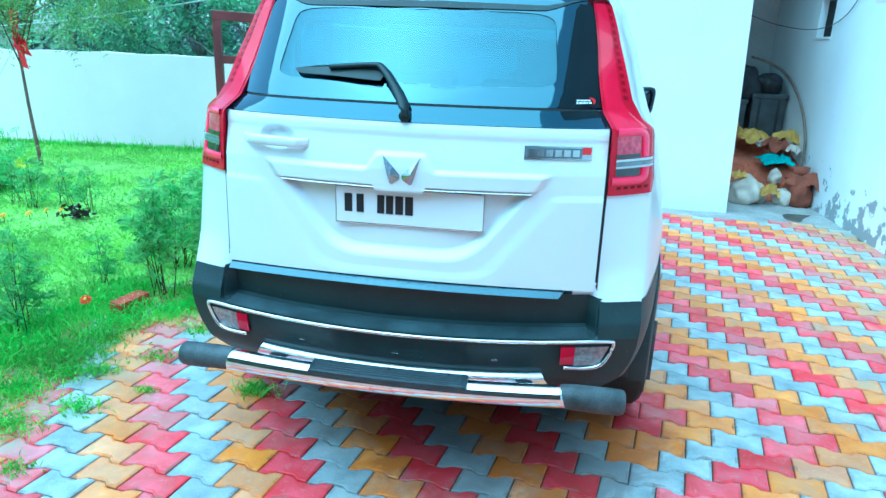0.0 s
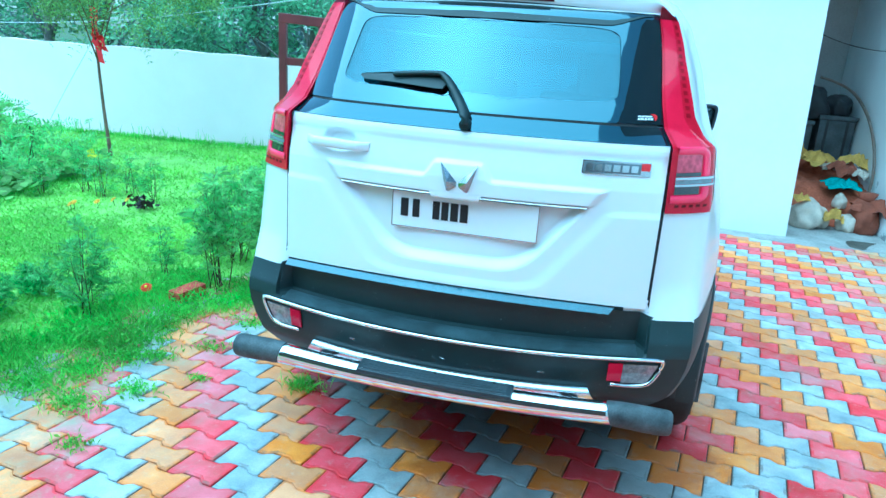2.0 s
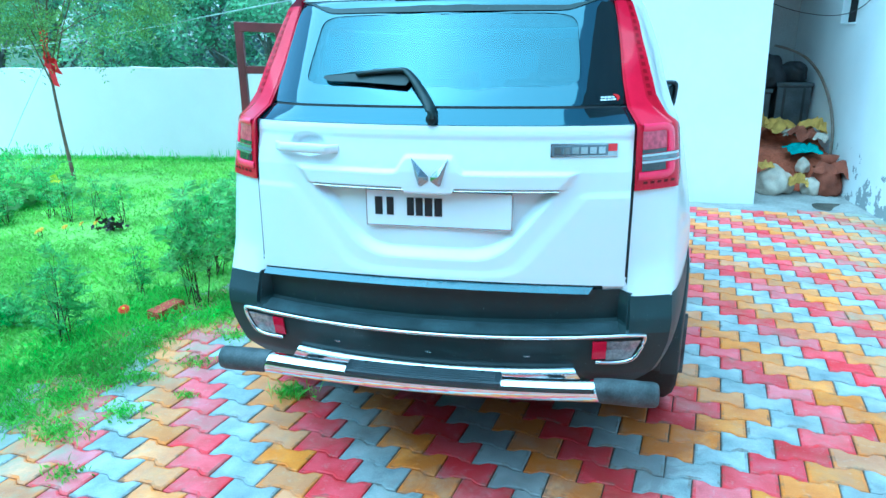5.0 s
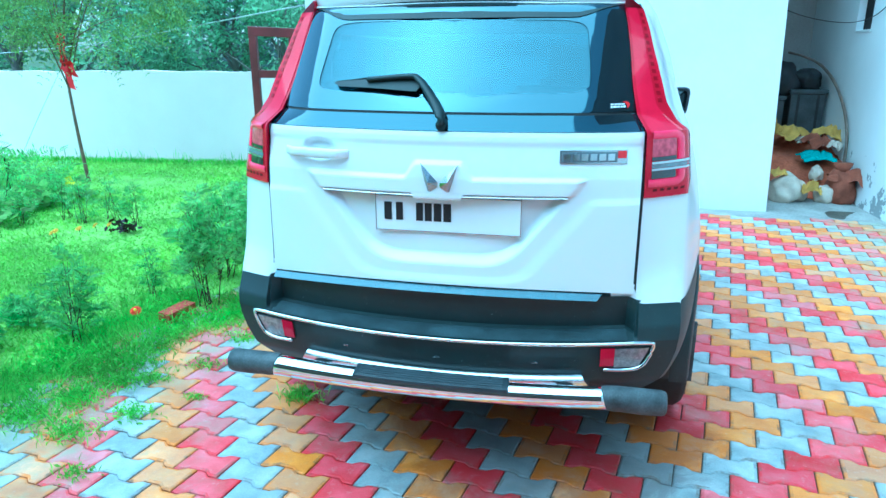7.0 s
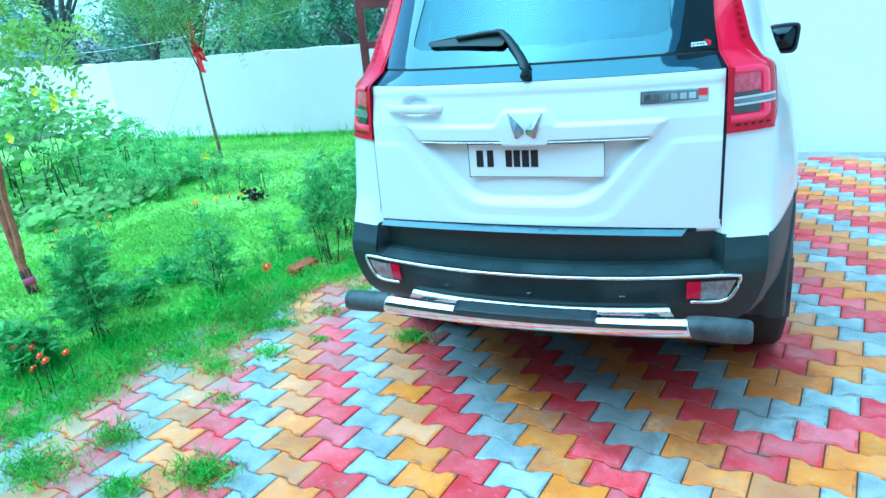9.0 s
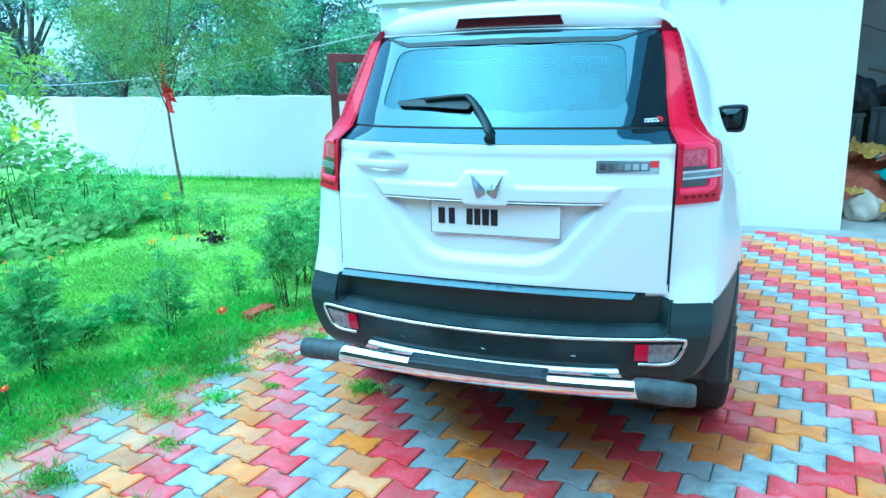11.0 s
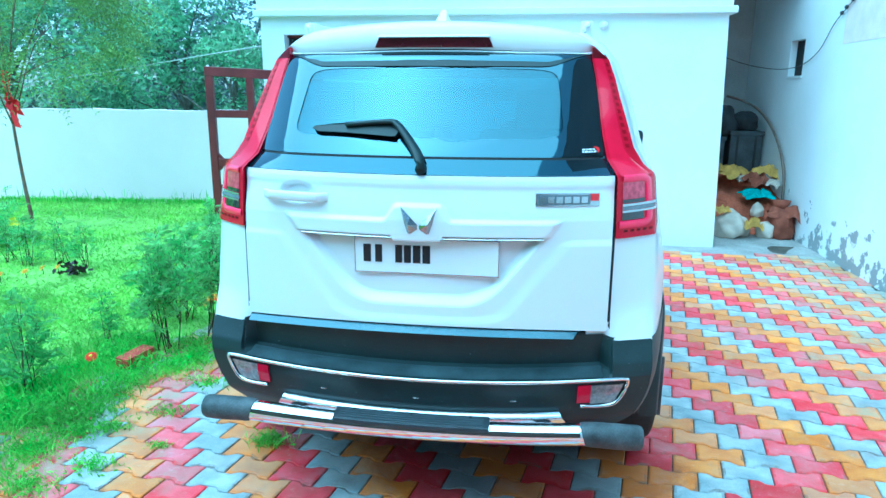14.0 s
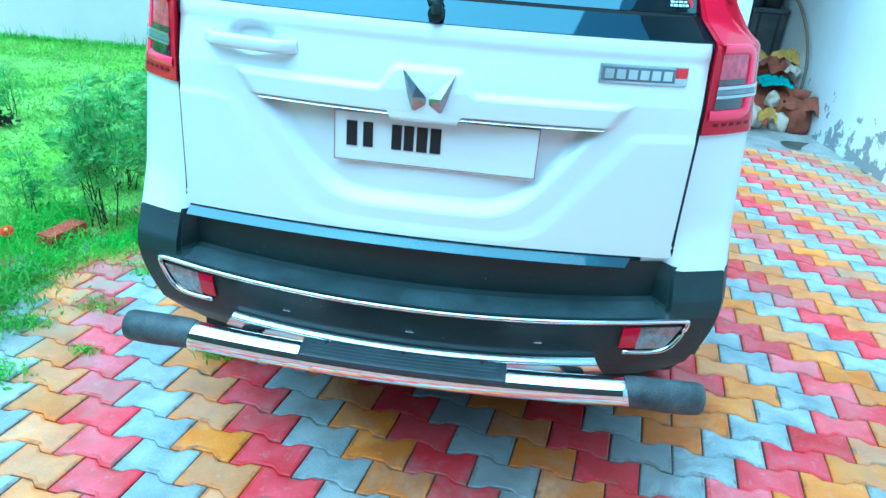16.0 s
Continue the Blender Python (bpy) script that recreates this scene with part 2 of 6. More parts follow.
M_SACK_BROWN = material("brown_jute", (0.24, 0.075, 0.04), rough=0.95, vary=0.3, scale=7, fine=150, bump=0.4)
M_CLOTH_YELLOW = material("yellow_cloth", (0.52, 0.33, 0.06), rough=0.85, vary=0.25, scale=9, fine=150, bump=0.2)
M_CLOTH_TEAL = material("turquoise_cloth", (0.05, 0.34, 0.32), rough=0.85, vary=0.2, scale=9, fine=150, bump=0.2)
M_BLACKPIPE = material("black_polythene", (0.02, 0.021, 0.024), rough=0.5, vary=0.2)
M_HOSE = material("brown_hose", (0.16, 0.12, 0.09), rough=0.6, vary=0.25, bump=0.0)
M_TRUNK = material("grey_painted_tin", (0.06, 0.066, 0.07), rough=0.5, vary=0.35, scale=5, fine=60, bump=0.15)
M_CABLE = material("grey_cable", (0.50, 0.52, 0.52), rough=0.6, vary=0.1, bump=0.0)
M_TRIM_WHITE = material("white_plastic", (0.82, 0.82, 0.80), rough=0.35, vary=0.03, bump=0.0)


def paver_material(name, colour, worn, kind, edge=False):
    """Cast concrete, faded unevenly from block to block, with grime lying across many blocks."""
    m = material(name, colour, rough=0.60, vary=0.20, scale=7.0, fine=190, bump=0.35, second=worn, depth=0.004)
    n, l = m.node_tree.nodes, m.node_tree.links
    p = n["Principled BSDF"]
    geo = n.new("ShaderNodeNewGeometry")
    for t in [t for t in n if t.type == "TEX_NOISE"]:
        l.new(geo.outputs["Position"], t.inputs["Vector"])
    src = p.inputs["Base Color"].links[0].from_socket
    if kind == "piece":
        rnd = n.new("ShaderNodeObjectInfo").outputs["Random"]
    else:
        rnd = geo.outputs["Random Per Island"]
    scram = n.new("ShaderNodeMath")
    scram.operation = "MULTIPLY"
    scram.inputs[1].default_value = 17.31
    fr = n.new("ShaderNodeMath")
    fr.operation = "FRACT"
    l.new(rnd, scram.inputs[0])
    l.new(scram.outputs[0], fr.inputs[0])
    val = n.new("ShaderNodeMapRange")
    val.inputs["To Min"].default_value, val.inputs["To Max"].default_value = 0.80, 1.14
    l.new(rnd, val.inputs["Value"])
    sat = n.new("ShaderNodeValToRGB")
    e = sat.color_ramp.elements
    e[0].position, e[0].color = 0.0, (0.76, 0.76, 0.76, 1)
    e[1].position, e[1].color = 1.0, (1.0, 1.0, 1.0, 1)
    e.new(0.22).color = (0.92, 0.92, 0.92, 1)
    l.new(fr.outputs[0], sat.inputs["Fac"])
    # blocks near the lawn have bleached most
    where = n.new("ShaderNodeSeparateXYZ")
    l.new(geo.outputs["Position"], where.inputs[0])
    old = n.new("ShaderNodeMapRange")
    old.inputs["From Min"].default_value, old.inputs["From Max"].default_value = -1.9, -0.7
    old.inputs["To Min"].default_value, old.inputs["To Max"].default_value = 0.84, 1.0
    l.new(where.outputs["X"], old.inputs["Value"])
    both = n.new("ShaderNodeMath")
    both.operation = "MULTIPLY"
    l.new(sat.outputs["Color"], both.inputs[0])
    l.new(old.outputs["Result"], both.inputs[1])
    dim = n.new("ShaderNodeMapRange")
    dim.inputs["From Min"].default_value, dim.inputs["To Min"].default_value = 0.4, 0.72
    l.new(both.outputs[0], dim.inputs["Value"])
    dull = n.new("ShaderNodeMath")
    dull.operation = "MULTIPLY"
    l.new(val.outputs["Result"], dull.inputs[0])
    l.new(dim.outputs["Result"], dull.inputs[1])
    hsv = n.new("ShaderNodeHueSaturation")
    l.new(dull.outputs[0], hsv.inputs["Value"])
    l.new(both.outputs[0], hsv.inputs["Saturation"])
    l.new(src, hsv.inputs["Color"])
    grime = n.new("ShaderNodeTexNoise")
    grime.inputs["Scale"].default_value, grime.inputs["Detail"].default_value = 2.2, 9
    grime.inputs["Roughness"].default_value = 0.7
    l.new(geo.outputs["Position"], grime.inputs["Vector"])
    gr = n.new("ShaderNodeMapRange")
    gr.inputs["From Min"].default_value, gr.inputs["From Max"].default_value = 0.50, 0.74
    gr.inputs["To Max"].default_value = 0.6
    l.new(grime.outputs["Fac"], gr.inputs["Value"])
    mx = n.new("ShaderNodeMix")
    mx.data_type = "RGBA"
    l.new(gr.outputs["Result"], mx.inputs["Factor"])
    l.new(hsv.outputs["Color"], mx.inputs["A"])
    mx.inputs["B"].default_value = (0.30, 0.21, 0.13, 1)
    # mossy dirt washed over the blocks from the lawn
    sep = n.new("ShaderNodeSeparateXYZ")
    l.new(geo.outputs["Position"], sep.inputs[0])
    moss = n.new("ShaderNodeTexNoise")
    moss.inputs["Scale"].default_value, moss.inputs["Detail"].default_value = 5.5, 9
    moss.inputs["Roughness"].default_value = 0.72
    l.new(geo.outputs["Position"], moss.inputs["Vector"])
    shift = n.new("ShaderNodeMapRange")
    shift.inputs["From Min"].default_value, shift.inputs["From Max"].default_value = -0.9, -1.9
    shift.inputs["To Min"].default_value, shift.inputs["To Max"].default_value = -0.12, 0.10
    l.new(sep.outputs["X"], shift.inputs["Value"])
    wash = n.new("ShaderNodeMapRange")
    wash.inputs["From Min"].default_value, wash.inputs["From Max"].default_value = 1.6, 3.2
    wash.inputs["To Min"].default_value, wash.inputs["To Max"].default_value = -0.12, 0.13
    l.new(sep.outputs["X"], wash.inputs["Value"])
    most = n.new("ShaderNodeMath")
    most.operation = "MAXIMUM"
    l.new(shift.outputs["Result"], most.inputs[0])
    l.new(wash.outputs["Result"], most.inputs[1])
    add = n.new("ShaderNodeMath")
    l.new(moss.outputs["Fac"], add.inputs[0])
    l.new(most.outputs[0], add.inputs[1])
    mm = n.new("ShaderNodeMapRange")
    mm.inputs["From Min"].default_value, mm.inputs["From Max"].default_value = 0.50, 0.66
    mm.inputs["To Max"].default_value = 0.7
    l.new(add.outputs[0], mm.inputs["Value"])
    mx2 = n.new("ShaderNodeMix")
    mx2.data_type = "RGBA"
    l.new(mm.outputs["Result"], mx2.inputs["Factor"])
    l.new(mx.outputs["Result"], mx2.inputs["A"])
    mx2.inputs["B"].default_value = (0.36, 0.35, 0.22, 1)
    # pale scuffs and specks of wear
    wear = n.new("ShaderNodeTexNoise")
    wear.inputs["Scale"].default_value, wear.inputs["Detail"].default_value = 26.0, 6
    wear.inputs["Roughness"].default_value = 0.75
    l.new(geo.outputs["Position"], wear.inputs["Vector"])
    wr = n.new("ShaderNodeMapRange")
    wr.inputs["From Min"].default_value, wr.inputs["From Max"].default_value = 0.56, 0.78
    wr.inputs["To Max"].default_value = 0.45
    l.new(wear.outputs["Fac"], wr.inputs["Value"])
    mx3 = n.new("ShaderNodeMix")
    mx3.data_type = "RGBA"
    l.new(wr.outputs["Result"], mx3.inputs["Factor"])
    l.new(mx2.outputs["Result"], mx3.inputs["A"])
    mx3.inputs["B"].default_value = (0.62, 0.58, 0.52, 1)
    cast = mx3.outputs["Result"]
    if edge:
        # less trodden rims keep the strong cast colour
        deep = n.new("ShaderNodeTexNoise")
        deep.inputs["Scale"].default_value, deep.inputs["Detail"].default_value = 19.0, 6
        l.new(geo.outputs["Position"], deep.inputs["Vector"])
        dp = n.new("ShaderNodeMapRange")
        dp.inputs["From Min"].default_value, dp.inputs["From Max"].default_value = 0.38, 0.62
        dp.inputs["To Max"].default_value = 0.8
        l.new(deep.outputs["Fac"], dp.inputs["Value"])
        mx6 = n.new("ShaderNodeMix")
        mx6.data_type = "RGBA"
        l.new(dp.outputs["Result"], mx6.inputs["Factor"])
        l.new(cast, mx6.inputs["A"])
        mx6.inputs["B"].default_value = (colour[0] * 0.92, colour[1] * 0.92, colour[2] * 0.92, 1)
        cast = mx6.outputs["Result"]
    # damp trodden earth behind the exhaust, torn outline, with the car's shade painted in
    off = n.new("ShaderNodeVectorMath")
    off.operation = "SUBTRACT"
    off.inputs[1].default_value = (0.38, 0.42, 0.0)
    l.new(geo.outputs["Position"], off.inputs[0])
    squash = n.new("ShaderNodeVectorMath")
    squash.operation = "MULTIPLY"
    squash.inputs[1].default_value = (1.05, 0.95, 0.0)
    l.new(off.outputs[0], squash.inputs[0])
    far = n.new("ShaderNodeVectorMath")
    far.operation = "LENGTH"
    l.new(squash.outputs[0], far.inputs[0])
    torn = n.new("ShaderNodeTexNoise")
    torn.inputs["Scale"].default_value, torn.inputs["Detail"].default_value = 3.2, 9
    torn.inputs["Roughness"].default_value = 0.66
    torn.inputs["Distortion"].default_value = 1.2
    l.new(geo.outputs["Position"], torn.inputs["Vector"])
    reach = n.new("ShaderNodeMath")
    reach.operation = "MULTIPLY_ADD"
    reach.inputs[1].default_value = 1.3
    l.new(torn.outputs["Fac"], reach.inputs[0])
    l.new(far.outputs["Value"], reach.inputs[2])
    # mud mask; its strength also darkens the colour for shade under the tail
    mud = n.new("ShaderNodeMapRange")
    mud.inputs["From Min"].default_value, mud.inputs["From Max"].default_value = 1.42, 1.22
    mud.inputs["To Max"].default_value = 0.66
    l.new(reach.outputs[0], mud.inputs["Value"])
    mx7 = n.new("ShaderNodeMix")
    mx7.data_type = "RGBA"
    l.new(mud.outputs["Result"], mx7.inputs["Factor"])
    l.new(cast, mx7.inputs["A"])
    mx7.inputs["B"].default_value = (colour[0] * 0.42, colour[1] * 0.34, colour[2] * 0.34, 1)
    # dust dried in broad patches
    dust = n.new("ShaderNodeTexNoise")
    dust.inputs["Scale"].default_value, dust.inputs["Detail"].default_value = 3.4, 8
    dust.inputs["Roughness"].default_value = 0.68
    l.new(geo.outputs["Position"], dust.inputs["Vector"])
    du = n.new("ShaderNodeMapRange")
    du.inputs["From Min"].default_value, du.inputs["From Max"].default_value = 0.52, 0.70
    du.inputs["To Max"].default_value = 0.36
    l.new(dust.outputs["Fac"], du.inputs["Value"])
    mx5 = n.new("ShaderNodeMix")
    mx5.data_type = "RGBA"
    l.new(du.outputs["Result"], mx5.inputs["Factor"])
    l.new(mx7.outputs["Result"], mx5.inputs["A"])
    mx5.inputs["B"].default_value = (0.34, 0.31, 0.29, 1)
    out = mx5.outputs["Result"]
    if edge:
        # earth rubbed unevenly into the worn arris
        rub = n.new("ShaderNodeTexNoise")
        rub.inputs["Scale"].default_value, rub.inputs["Detail"].default_value = 13.0, 7
        rub.inputs["Roughness"].default_value = 0.7
        l.new(geo.outputs["Position"], rub.inputs["Vector"])
        rr = n.new("ShaderNodeMapRange")
        rr.inputs["From Min"].default_value, rr.inputs["From Max"].default_value = 0.50, 0.66
        rr.inputs["To Min"].default_value, rr.inputs["To Max"].default_value = 0.0, 0.75
        l.new(rub.outputs["Fac"], rr.inputs["Value"])
        mx4 = n.new("ShaderNodeMix")
        mx4.data_type = "RGBA"
        l.new(rr.outputs["Result"], mx4.inputs["Factor"])
        l.new(out, mx4.inputs["A"])
        mx4.inputs["B"].default_value = (0.15, 0.105, 0.07, 1)
        out = mx4.outputs["Result"]
    l.new(out, p.inputs["Base Color"])
    return m


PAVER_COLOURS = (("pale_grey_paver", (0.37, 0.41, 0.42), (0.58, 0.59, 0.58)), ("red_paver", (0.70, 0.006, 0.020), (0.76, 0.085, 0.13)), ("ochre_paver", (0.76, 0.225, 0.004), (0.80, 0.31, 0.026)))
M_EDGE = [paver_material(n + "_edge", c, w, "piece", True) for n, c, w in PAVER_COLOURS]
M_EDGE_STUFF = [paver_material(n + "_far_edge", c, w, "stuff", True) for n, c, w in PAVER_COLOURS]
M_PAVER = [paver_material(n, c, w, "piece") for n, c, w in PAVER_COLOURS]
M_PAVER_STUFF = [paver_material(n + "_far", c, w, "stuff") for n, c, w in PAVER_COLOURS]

# ---- builders ----
rng = np.random.default_rng(7)


def mesh_of(name, verts, faces, mats, smooth=False, mat_index=None):
    me = bpy.data.meshes.new(name)
    me.from_pydata([tuple(map(float, v)) for v in verts], [], faces)
    for m in (mats if isinstance(mats, (list, tuple)) else [mats]):
        me.materials.append(m)
    if smooth:
        me.polygons.foreach_set("use_smooth", [True] * len(me.polygons))
    if mat_index is not None:
        me.polygons.foreach_set("material_index", mat_index)
    me.update()
    return me


def fast_mesh(name, verts, quads, mat):
    """A mesh of many small quads from arrays."""
    me = bpy.data.meshes.new(name)
    nv, nq = len(verts), len(quads)
    me.vertices.add(nv)
    me.vertices.foreach_set("co", np.asarray(verts, dtype=np.float32).ravel())
    me.loops.add(nq * 4)
    me.loops.foreach_set("vertex_index", np.asarray(quads, dtype=np.int32).ravel())
    me.polygons.add(nq)
    me.polygons.foreach_set("loop_start", np.arange(0, nq * 4, 4, dtype=np.int32))
    me.materials.append(mat)
    me.update(calc_edges=True)
    return me


def finish(bm, name, mat, smooth=False):
    me = bpy.data.meshes.new(name)
    bmesh.ops.recalc_face_normals(bm, faces=bm.faces)
    bm.to_mesh(me)
    bm.free()
    me.materials.append(mat)
    if smooth:
        me.polygons.foreach_set("use_smooth", [True] * len(me.polygons))
    return me


def part(name, data, parent, label="", mat=None, smooth=False):
    if isinstance(data, bmesh.types.BMesh):
        data = finish(data, name, mat, smooth)
    ob = new(name, data)
    ob.parent = parent
    if label:
        tagged(ob, label)
    return ob


def thing(name, label, category, group="", at=(0, 0, 0), kind=""):
    ob = new(name)
    ob.location = at
    ob.empty_display_size = 0.1
    return tagged(ob, label, category, group, kind)


def solid(name, data, label, category, mat=None, kind="", group="", smooth=False):
    if isinstance(data, bmesh.types.BMesh):
        data = finish(data, name, mat, smooth)
    return tagged(new(name, data), label, category, group, kind)


def box(bm, lo, hi, bevel=0.0, seg=2):
    c = [(a + b) / 2 for a, b in zip(lo, hi)]
    d = [b - a for a, b in zip(lo, hi)]
    r = bmesh.ops.create_cube(bm, size=1, matrix=Matrix.Translation(c) @ Matrix.Diagonal((*d, 1)))
    if bevel:
        es = list({e for v in r["verts"] for e in v.link_edges})
        bmesh.ops.bevel(bm, geom=es, offset=bevel, segments=seg, affect="EDGES", profile=0.7)
    return bm


def boxed(lo, hi, bevel=0.0, seg=2):
    return box(bmesh.new(), lo, hi, bevel, seg)


def tube_mesh(name, pts, radii, mat, sides=10, squash=1.0, caps=True):
    """A tube along a run of points, with a radius at each."""
    pts = [Vector(p) for p in pts]
    if not isinstance(radii, (list, tuple)):
        radii = [radii] * len(pts)
    verts, faces = [], []
    ref = Vector((0, 0, 1))
    for i, p in enumerate(pts):
        d = (pts[min(i + 1, len(pts) - 1)] - pts[max(i - 1, 0)]).normalized()
        r = ref if abs(d.dot(ref)) < 0.95 else Vector((1, 0, 0))
        s = d.cross(r).normalized()
        u = s.cross(d).normalized()
        for k in range(sides):
            a = 2 * math.pi * k / sides
            verts.append(p + radii[i] * (math.cos(a) * s + squash * math.sin(a) * u))
    for i in range(len(pts) - 1):
        for k in range(sides):
            a, b = i * sides + k, i * sides + (k + 1) % sides
            faces.append((a, b, b + sides, a + sides))
    if caps:
        faces.append(tuple(range(sides))[::-1])
        faces.append(tuple(range((len(pts) - 1) * sides, len(pts) * sides)))
    return mesh_of(name, verts, faces, mat, smooth=True)


def arc_points(pts, n=24):
    """A smooth run through a few points (Catmull-Rom)."""
    p = [Vector(q) for q in pts]
    p = [2 * p[0] - p[1]] + p + [2 * p[-1] - p[-2]]
    out = []
    segs = len(p) - 3
    for i in range(n + 1):
        f = i / n * segs
        k = min(int(f), segs - 1)
        t = f - k
        a, b, c, d = p[k:k + 4]
        out.append(0.5 * ((2 * b) + (c - a) * t + (2 * a - 5 * b + 4 * c - d) * t * t + (3 * b - a - 3 * c + d) * t ** 3))
    return out


def leaf_quads(centres, size, jitter=0.3, droop=0.0, narrow=0.45):
    """Kite-shaped leaves with random turns about the given centres."""
    n = len(centres)
    d = rng.normal(size=(n, 3))
    d[:, 2] = d[:, 2] * 0.7 - droop
    d /= np.linalg.norm(d, axis=1)[:, None]
    o = rng.normal(size=(n, 3))
    s = np.cross(d, o)
    s /= np.linalg.norm(s, axis=1)[:, None] + 1e-9
    ln = size * (1 + jitter * rng.uniform(-1, 1, size=(n, 1)))
    c = np.asarray(centres)
    v = np.stack([c - d * ln * 0.5, c + s * ln * narrow * 0.5, c + d * ln * 0.5, c - s * ln * narrow * 0.5], axis=1).reshape(-1, 3)
    q = np.arange(4 * n).reshape(-1, 4)
    return v, q


def sprays(starts, ways, length, pairs, leaf, narrow=0.35, droop=0.25):
    """Feathered sprays: leaflets set in pairs along short twigs."""
    vs = []
    for s0, w in zip(starts, ways):
        w = np.asarray(w, float)
        w = w / (np.linalg.norm(w) + 1e-9)
        side = np.cross(w, rng.normal(size=3))
        side /= np.linalg.norm(side) + 1e-9
        ll = length * rng.uniform(0.6, 1.25)
        for k in range(pairs):
            f = (k + 0.7) / pairs
            c = s0 + w * ll * f + np.array([0, 0, -droop * ll * f * f])
            for sg in (-1, 1):
                lw = leaf * (1.1 - 0.5 * f) * rng.uniform(0.8, 1.2)
                tip = c + (side * sg * 0.9 + w * 0.55) * lw
                mid = (c + tip) / 2
                nrm = np.cross(w, side)
                off = (w * 0.8 - side * sg * 0.4) * lw * narrow * 0.5
                vs.append((c, mid + off + nrm * lw * 0.08, tip, mid - off))
    v = np.array(vs).reshape(-1, 3)
    return v, np.arange(len(v)).reshape(-1, 4)

# ---- setting ----
def walled(name, lo, hi, label, mat, category="wall", bevel=0.01):
    return solid(name, boxed(lo, hi, bevel), label, category, mat, kind="structure")


gb = bmesh.new()
bmesh.ops.create_grid(gb, x_segments=60, y_segments=60, size=900, matrix=Matrix.Translation((0, 0, -0.06)))
solid("ground", gb, "rough green ground reaching to the horizon", "ground", M_GROUND, kind="structure")

# garden wall: one long run, and a run that bends away at its far end
def wall_run(name, a, b, z1, thick, label):
    a, b = Vector((*a, 0)), Vector((*b, 0))
    d = (b - a).normalized()
    nrm = Vector((-d.y, d.x, 0)) * thick
    n = 24
    verts, faces = [], []
    for i in range(n + 1):
        p = a + (b - a) * i / n
        wob = 0.008 * math.sin(i * 1.7) + 0.006 * math.sin(i * 0.6 + 1)
        for q, z in ((p, -0.1), (p, z1 + wob), (p + nrm, z1 + wob), (p + nrm, -0.1)):
            verts.append((q.x, q.y, z))
    for i in range(n):
        for k in range(4):
            u, v = i * 4 + k, i * 4 + (k + 1) % 4
            faces.append((u, v, v + 4, u + 4))
    faces += [(0, 1, 2, 3), tuple(n * 4 + k for k in (3, 2, 1, 0))]
    return solid(name, mesh_of(name, verts, faces, M_WALL_GARDEN), label, "wall", kind="structure")


wall_run("wall_garden", (-8.9, 6.32), (-3.0, 6.86), 1.31, 0.22, "white limewashed boundary wall behind the lawn")
wall_run("wall_garden_far", (-16.5, 9.6), (-8.9, 6.32), 1.31, 0.22, "white limewashed boundary wall bending away from the lawn")

# house front, with a high vent window, a projecting cornice and the upper storey's parapet
hx0, hx1, hy = -2.66, 2.283, 5.0
hb = bmesh.new()
wx0, wx1, wz0, wz1 = -2.40, -1.90, 1.86, 2.19
for lo, hi in (((hx0, hy, -0.1), (wx0, hy + 0.23, 2.38)), ((wx1, hy, -0.1), (hx1, hy + 0.23, 2.38)),
               ((wx0, hy, -0.1), (wx1, hy + 0.23, wz0)), ((wx0, hy, wz1), (wx1, hy + 0.23, 2.38))):
    box(hb, lo, hi)
for v in hb.verts:
    if v.co.x > hx1 - 0.01:
        v.co.x -= 0.03 * v.co.z
solid("wall_house_front", hb, "plain white painted house wall", "wall", M_WALL, kind="structure")
walled("wall_house_left", (hx0, hy + 0.23, -0.1), (hx0 + 0.23, 9.0, 2.38), "plain white side wall of the house", M_WALL)
walled("wall_house_right", (hx1 - 0.30, hy + 0.23, -0.1), (hx1 - 0.075, 8.0, 3.4), "white side wall of the house along the passage", M_WALL)
walled("trim_cornice", (hx0 - 0.06, hy - 0.07, 2.375), (hx1 - 0.005, 9.0, 2.44), "white projecting cornice band", M_WALL, "cornice", 0.012)
walled("wall_house_upper", (hx0 - 0.03, hy - 0.03, 2.44), (hx1 - 0.045, 9.0, 3.6), "white upper wall of the house", M_WALL)
win = thing("window_1", "small dark vent window high in the wall", "window", kind="structure")
part("window_frame", boxed((wx0, hy + 0.10, wz0), (wx1, hy + 0.13, wz0 + 0.03)), win, "", M_MAROON_PAINT)
part("window_frame", boxed((wx0, hy + 0.10, wz1 - 0.03), (wx1, hy + 0.13, wz1)), win, "", M_MAROON_PAINT)
part("pane", boxed((wx0, hy + 0.14, wz0), (wx1, hy + 0.15, wz1)), win, "dark glass pane", M_SMOKE)

# right-hand building: long wall with a small opening
rx = 3.30
ry0, ry1, rz0, rz1 = 5.98, 6.42, 1.80, 2.20
rb = bmesh.new()
for lo, hi in (((rx, -7.0, -0.1), (rx + 0.25, -1.8, 3.9)), ((rx, -1.8, -0.1), (rx + 0.25, 2.6, 3.05)), ((rx, 2.6, -0.1), (rx + 0.25, ry0, 3.9)), ((rx, ry1, -0.1), (rx + 0.25, 8.25, 3.9)),
               ((rx, ry0, -0.1), (rx + 0.25, ry1, rz0)), ((rx, ry0, rz1), (rx + 0.25, ry1, 3.9))):
    box(rb, lo, hi)
solid("wall_right", rb, "white limewashed wall with flaking plaster near the ground", "wall", M_WALL_OLD, kind="structure")
# unseen upper wall, added to give the rear glass its dark reflection
walled("wall_right_mirrored", (rx - 0.004, -1.8, 3.05), (rx + 0.246, 2.6, 5.7), "unseen dark upper wall added for the rear glass to mirror", M_UNSEEN_WALL)
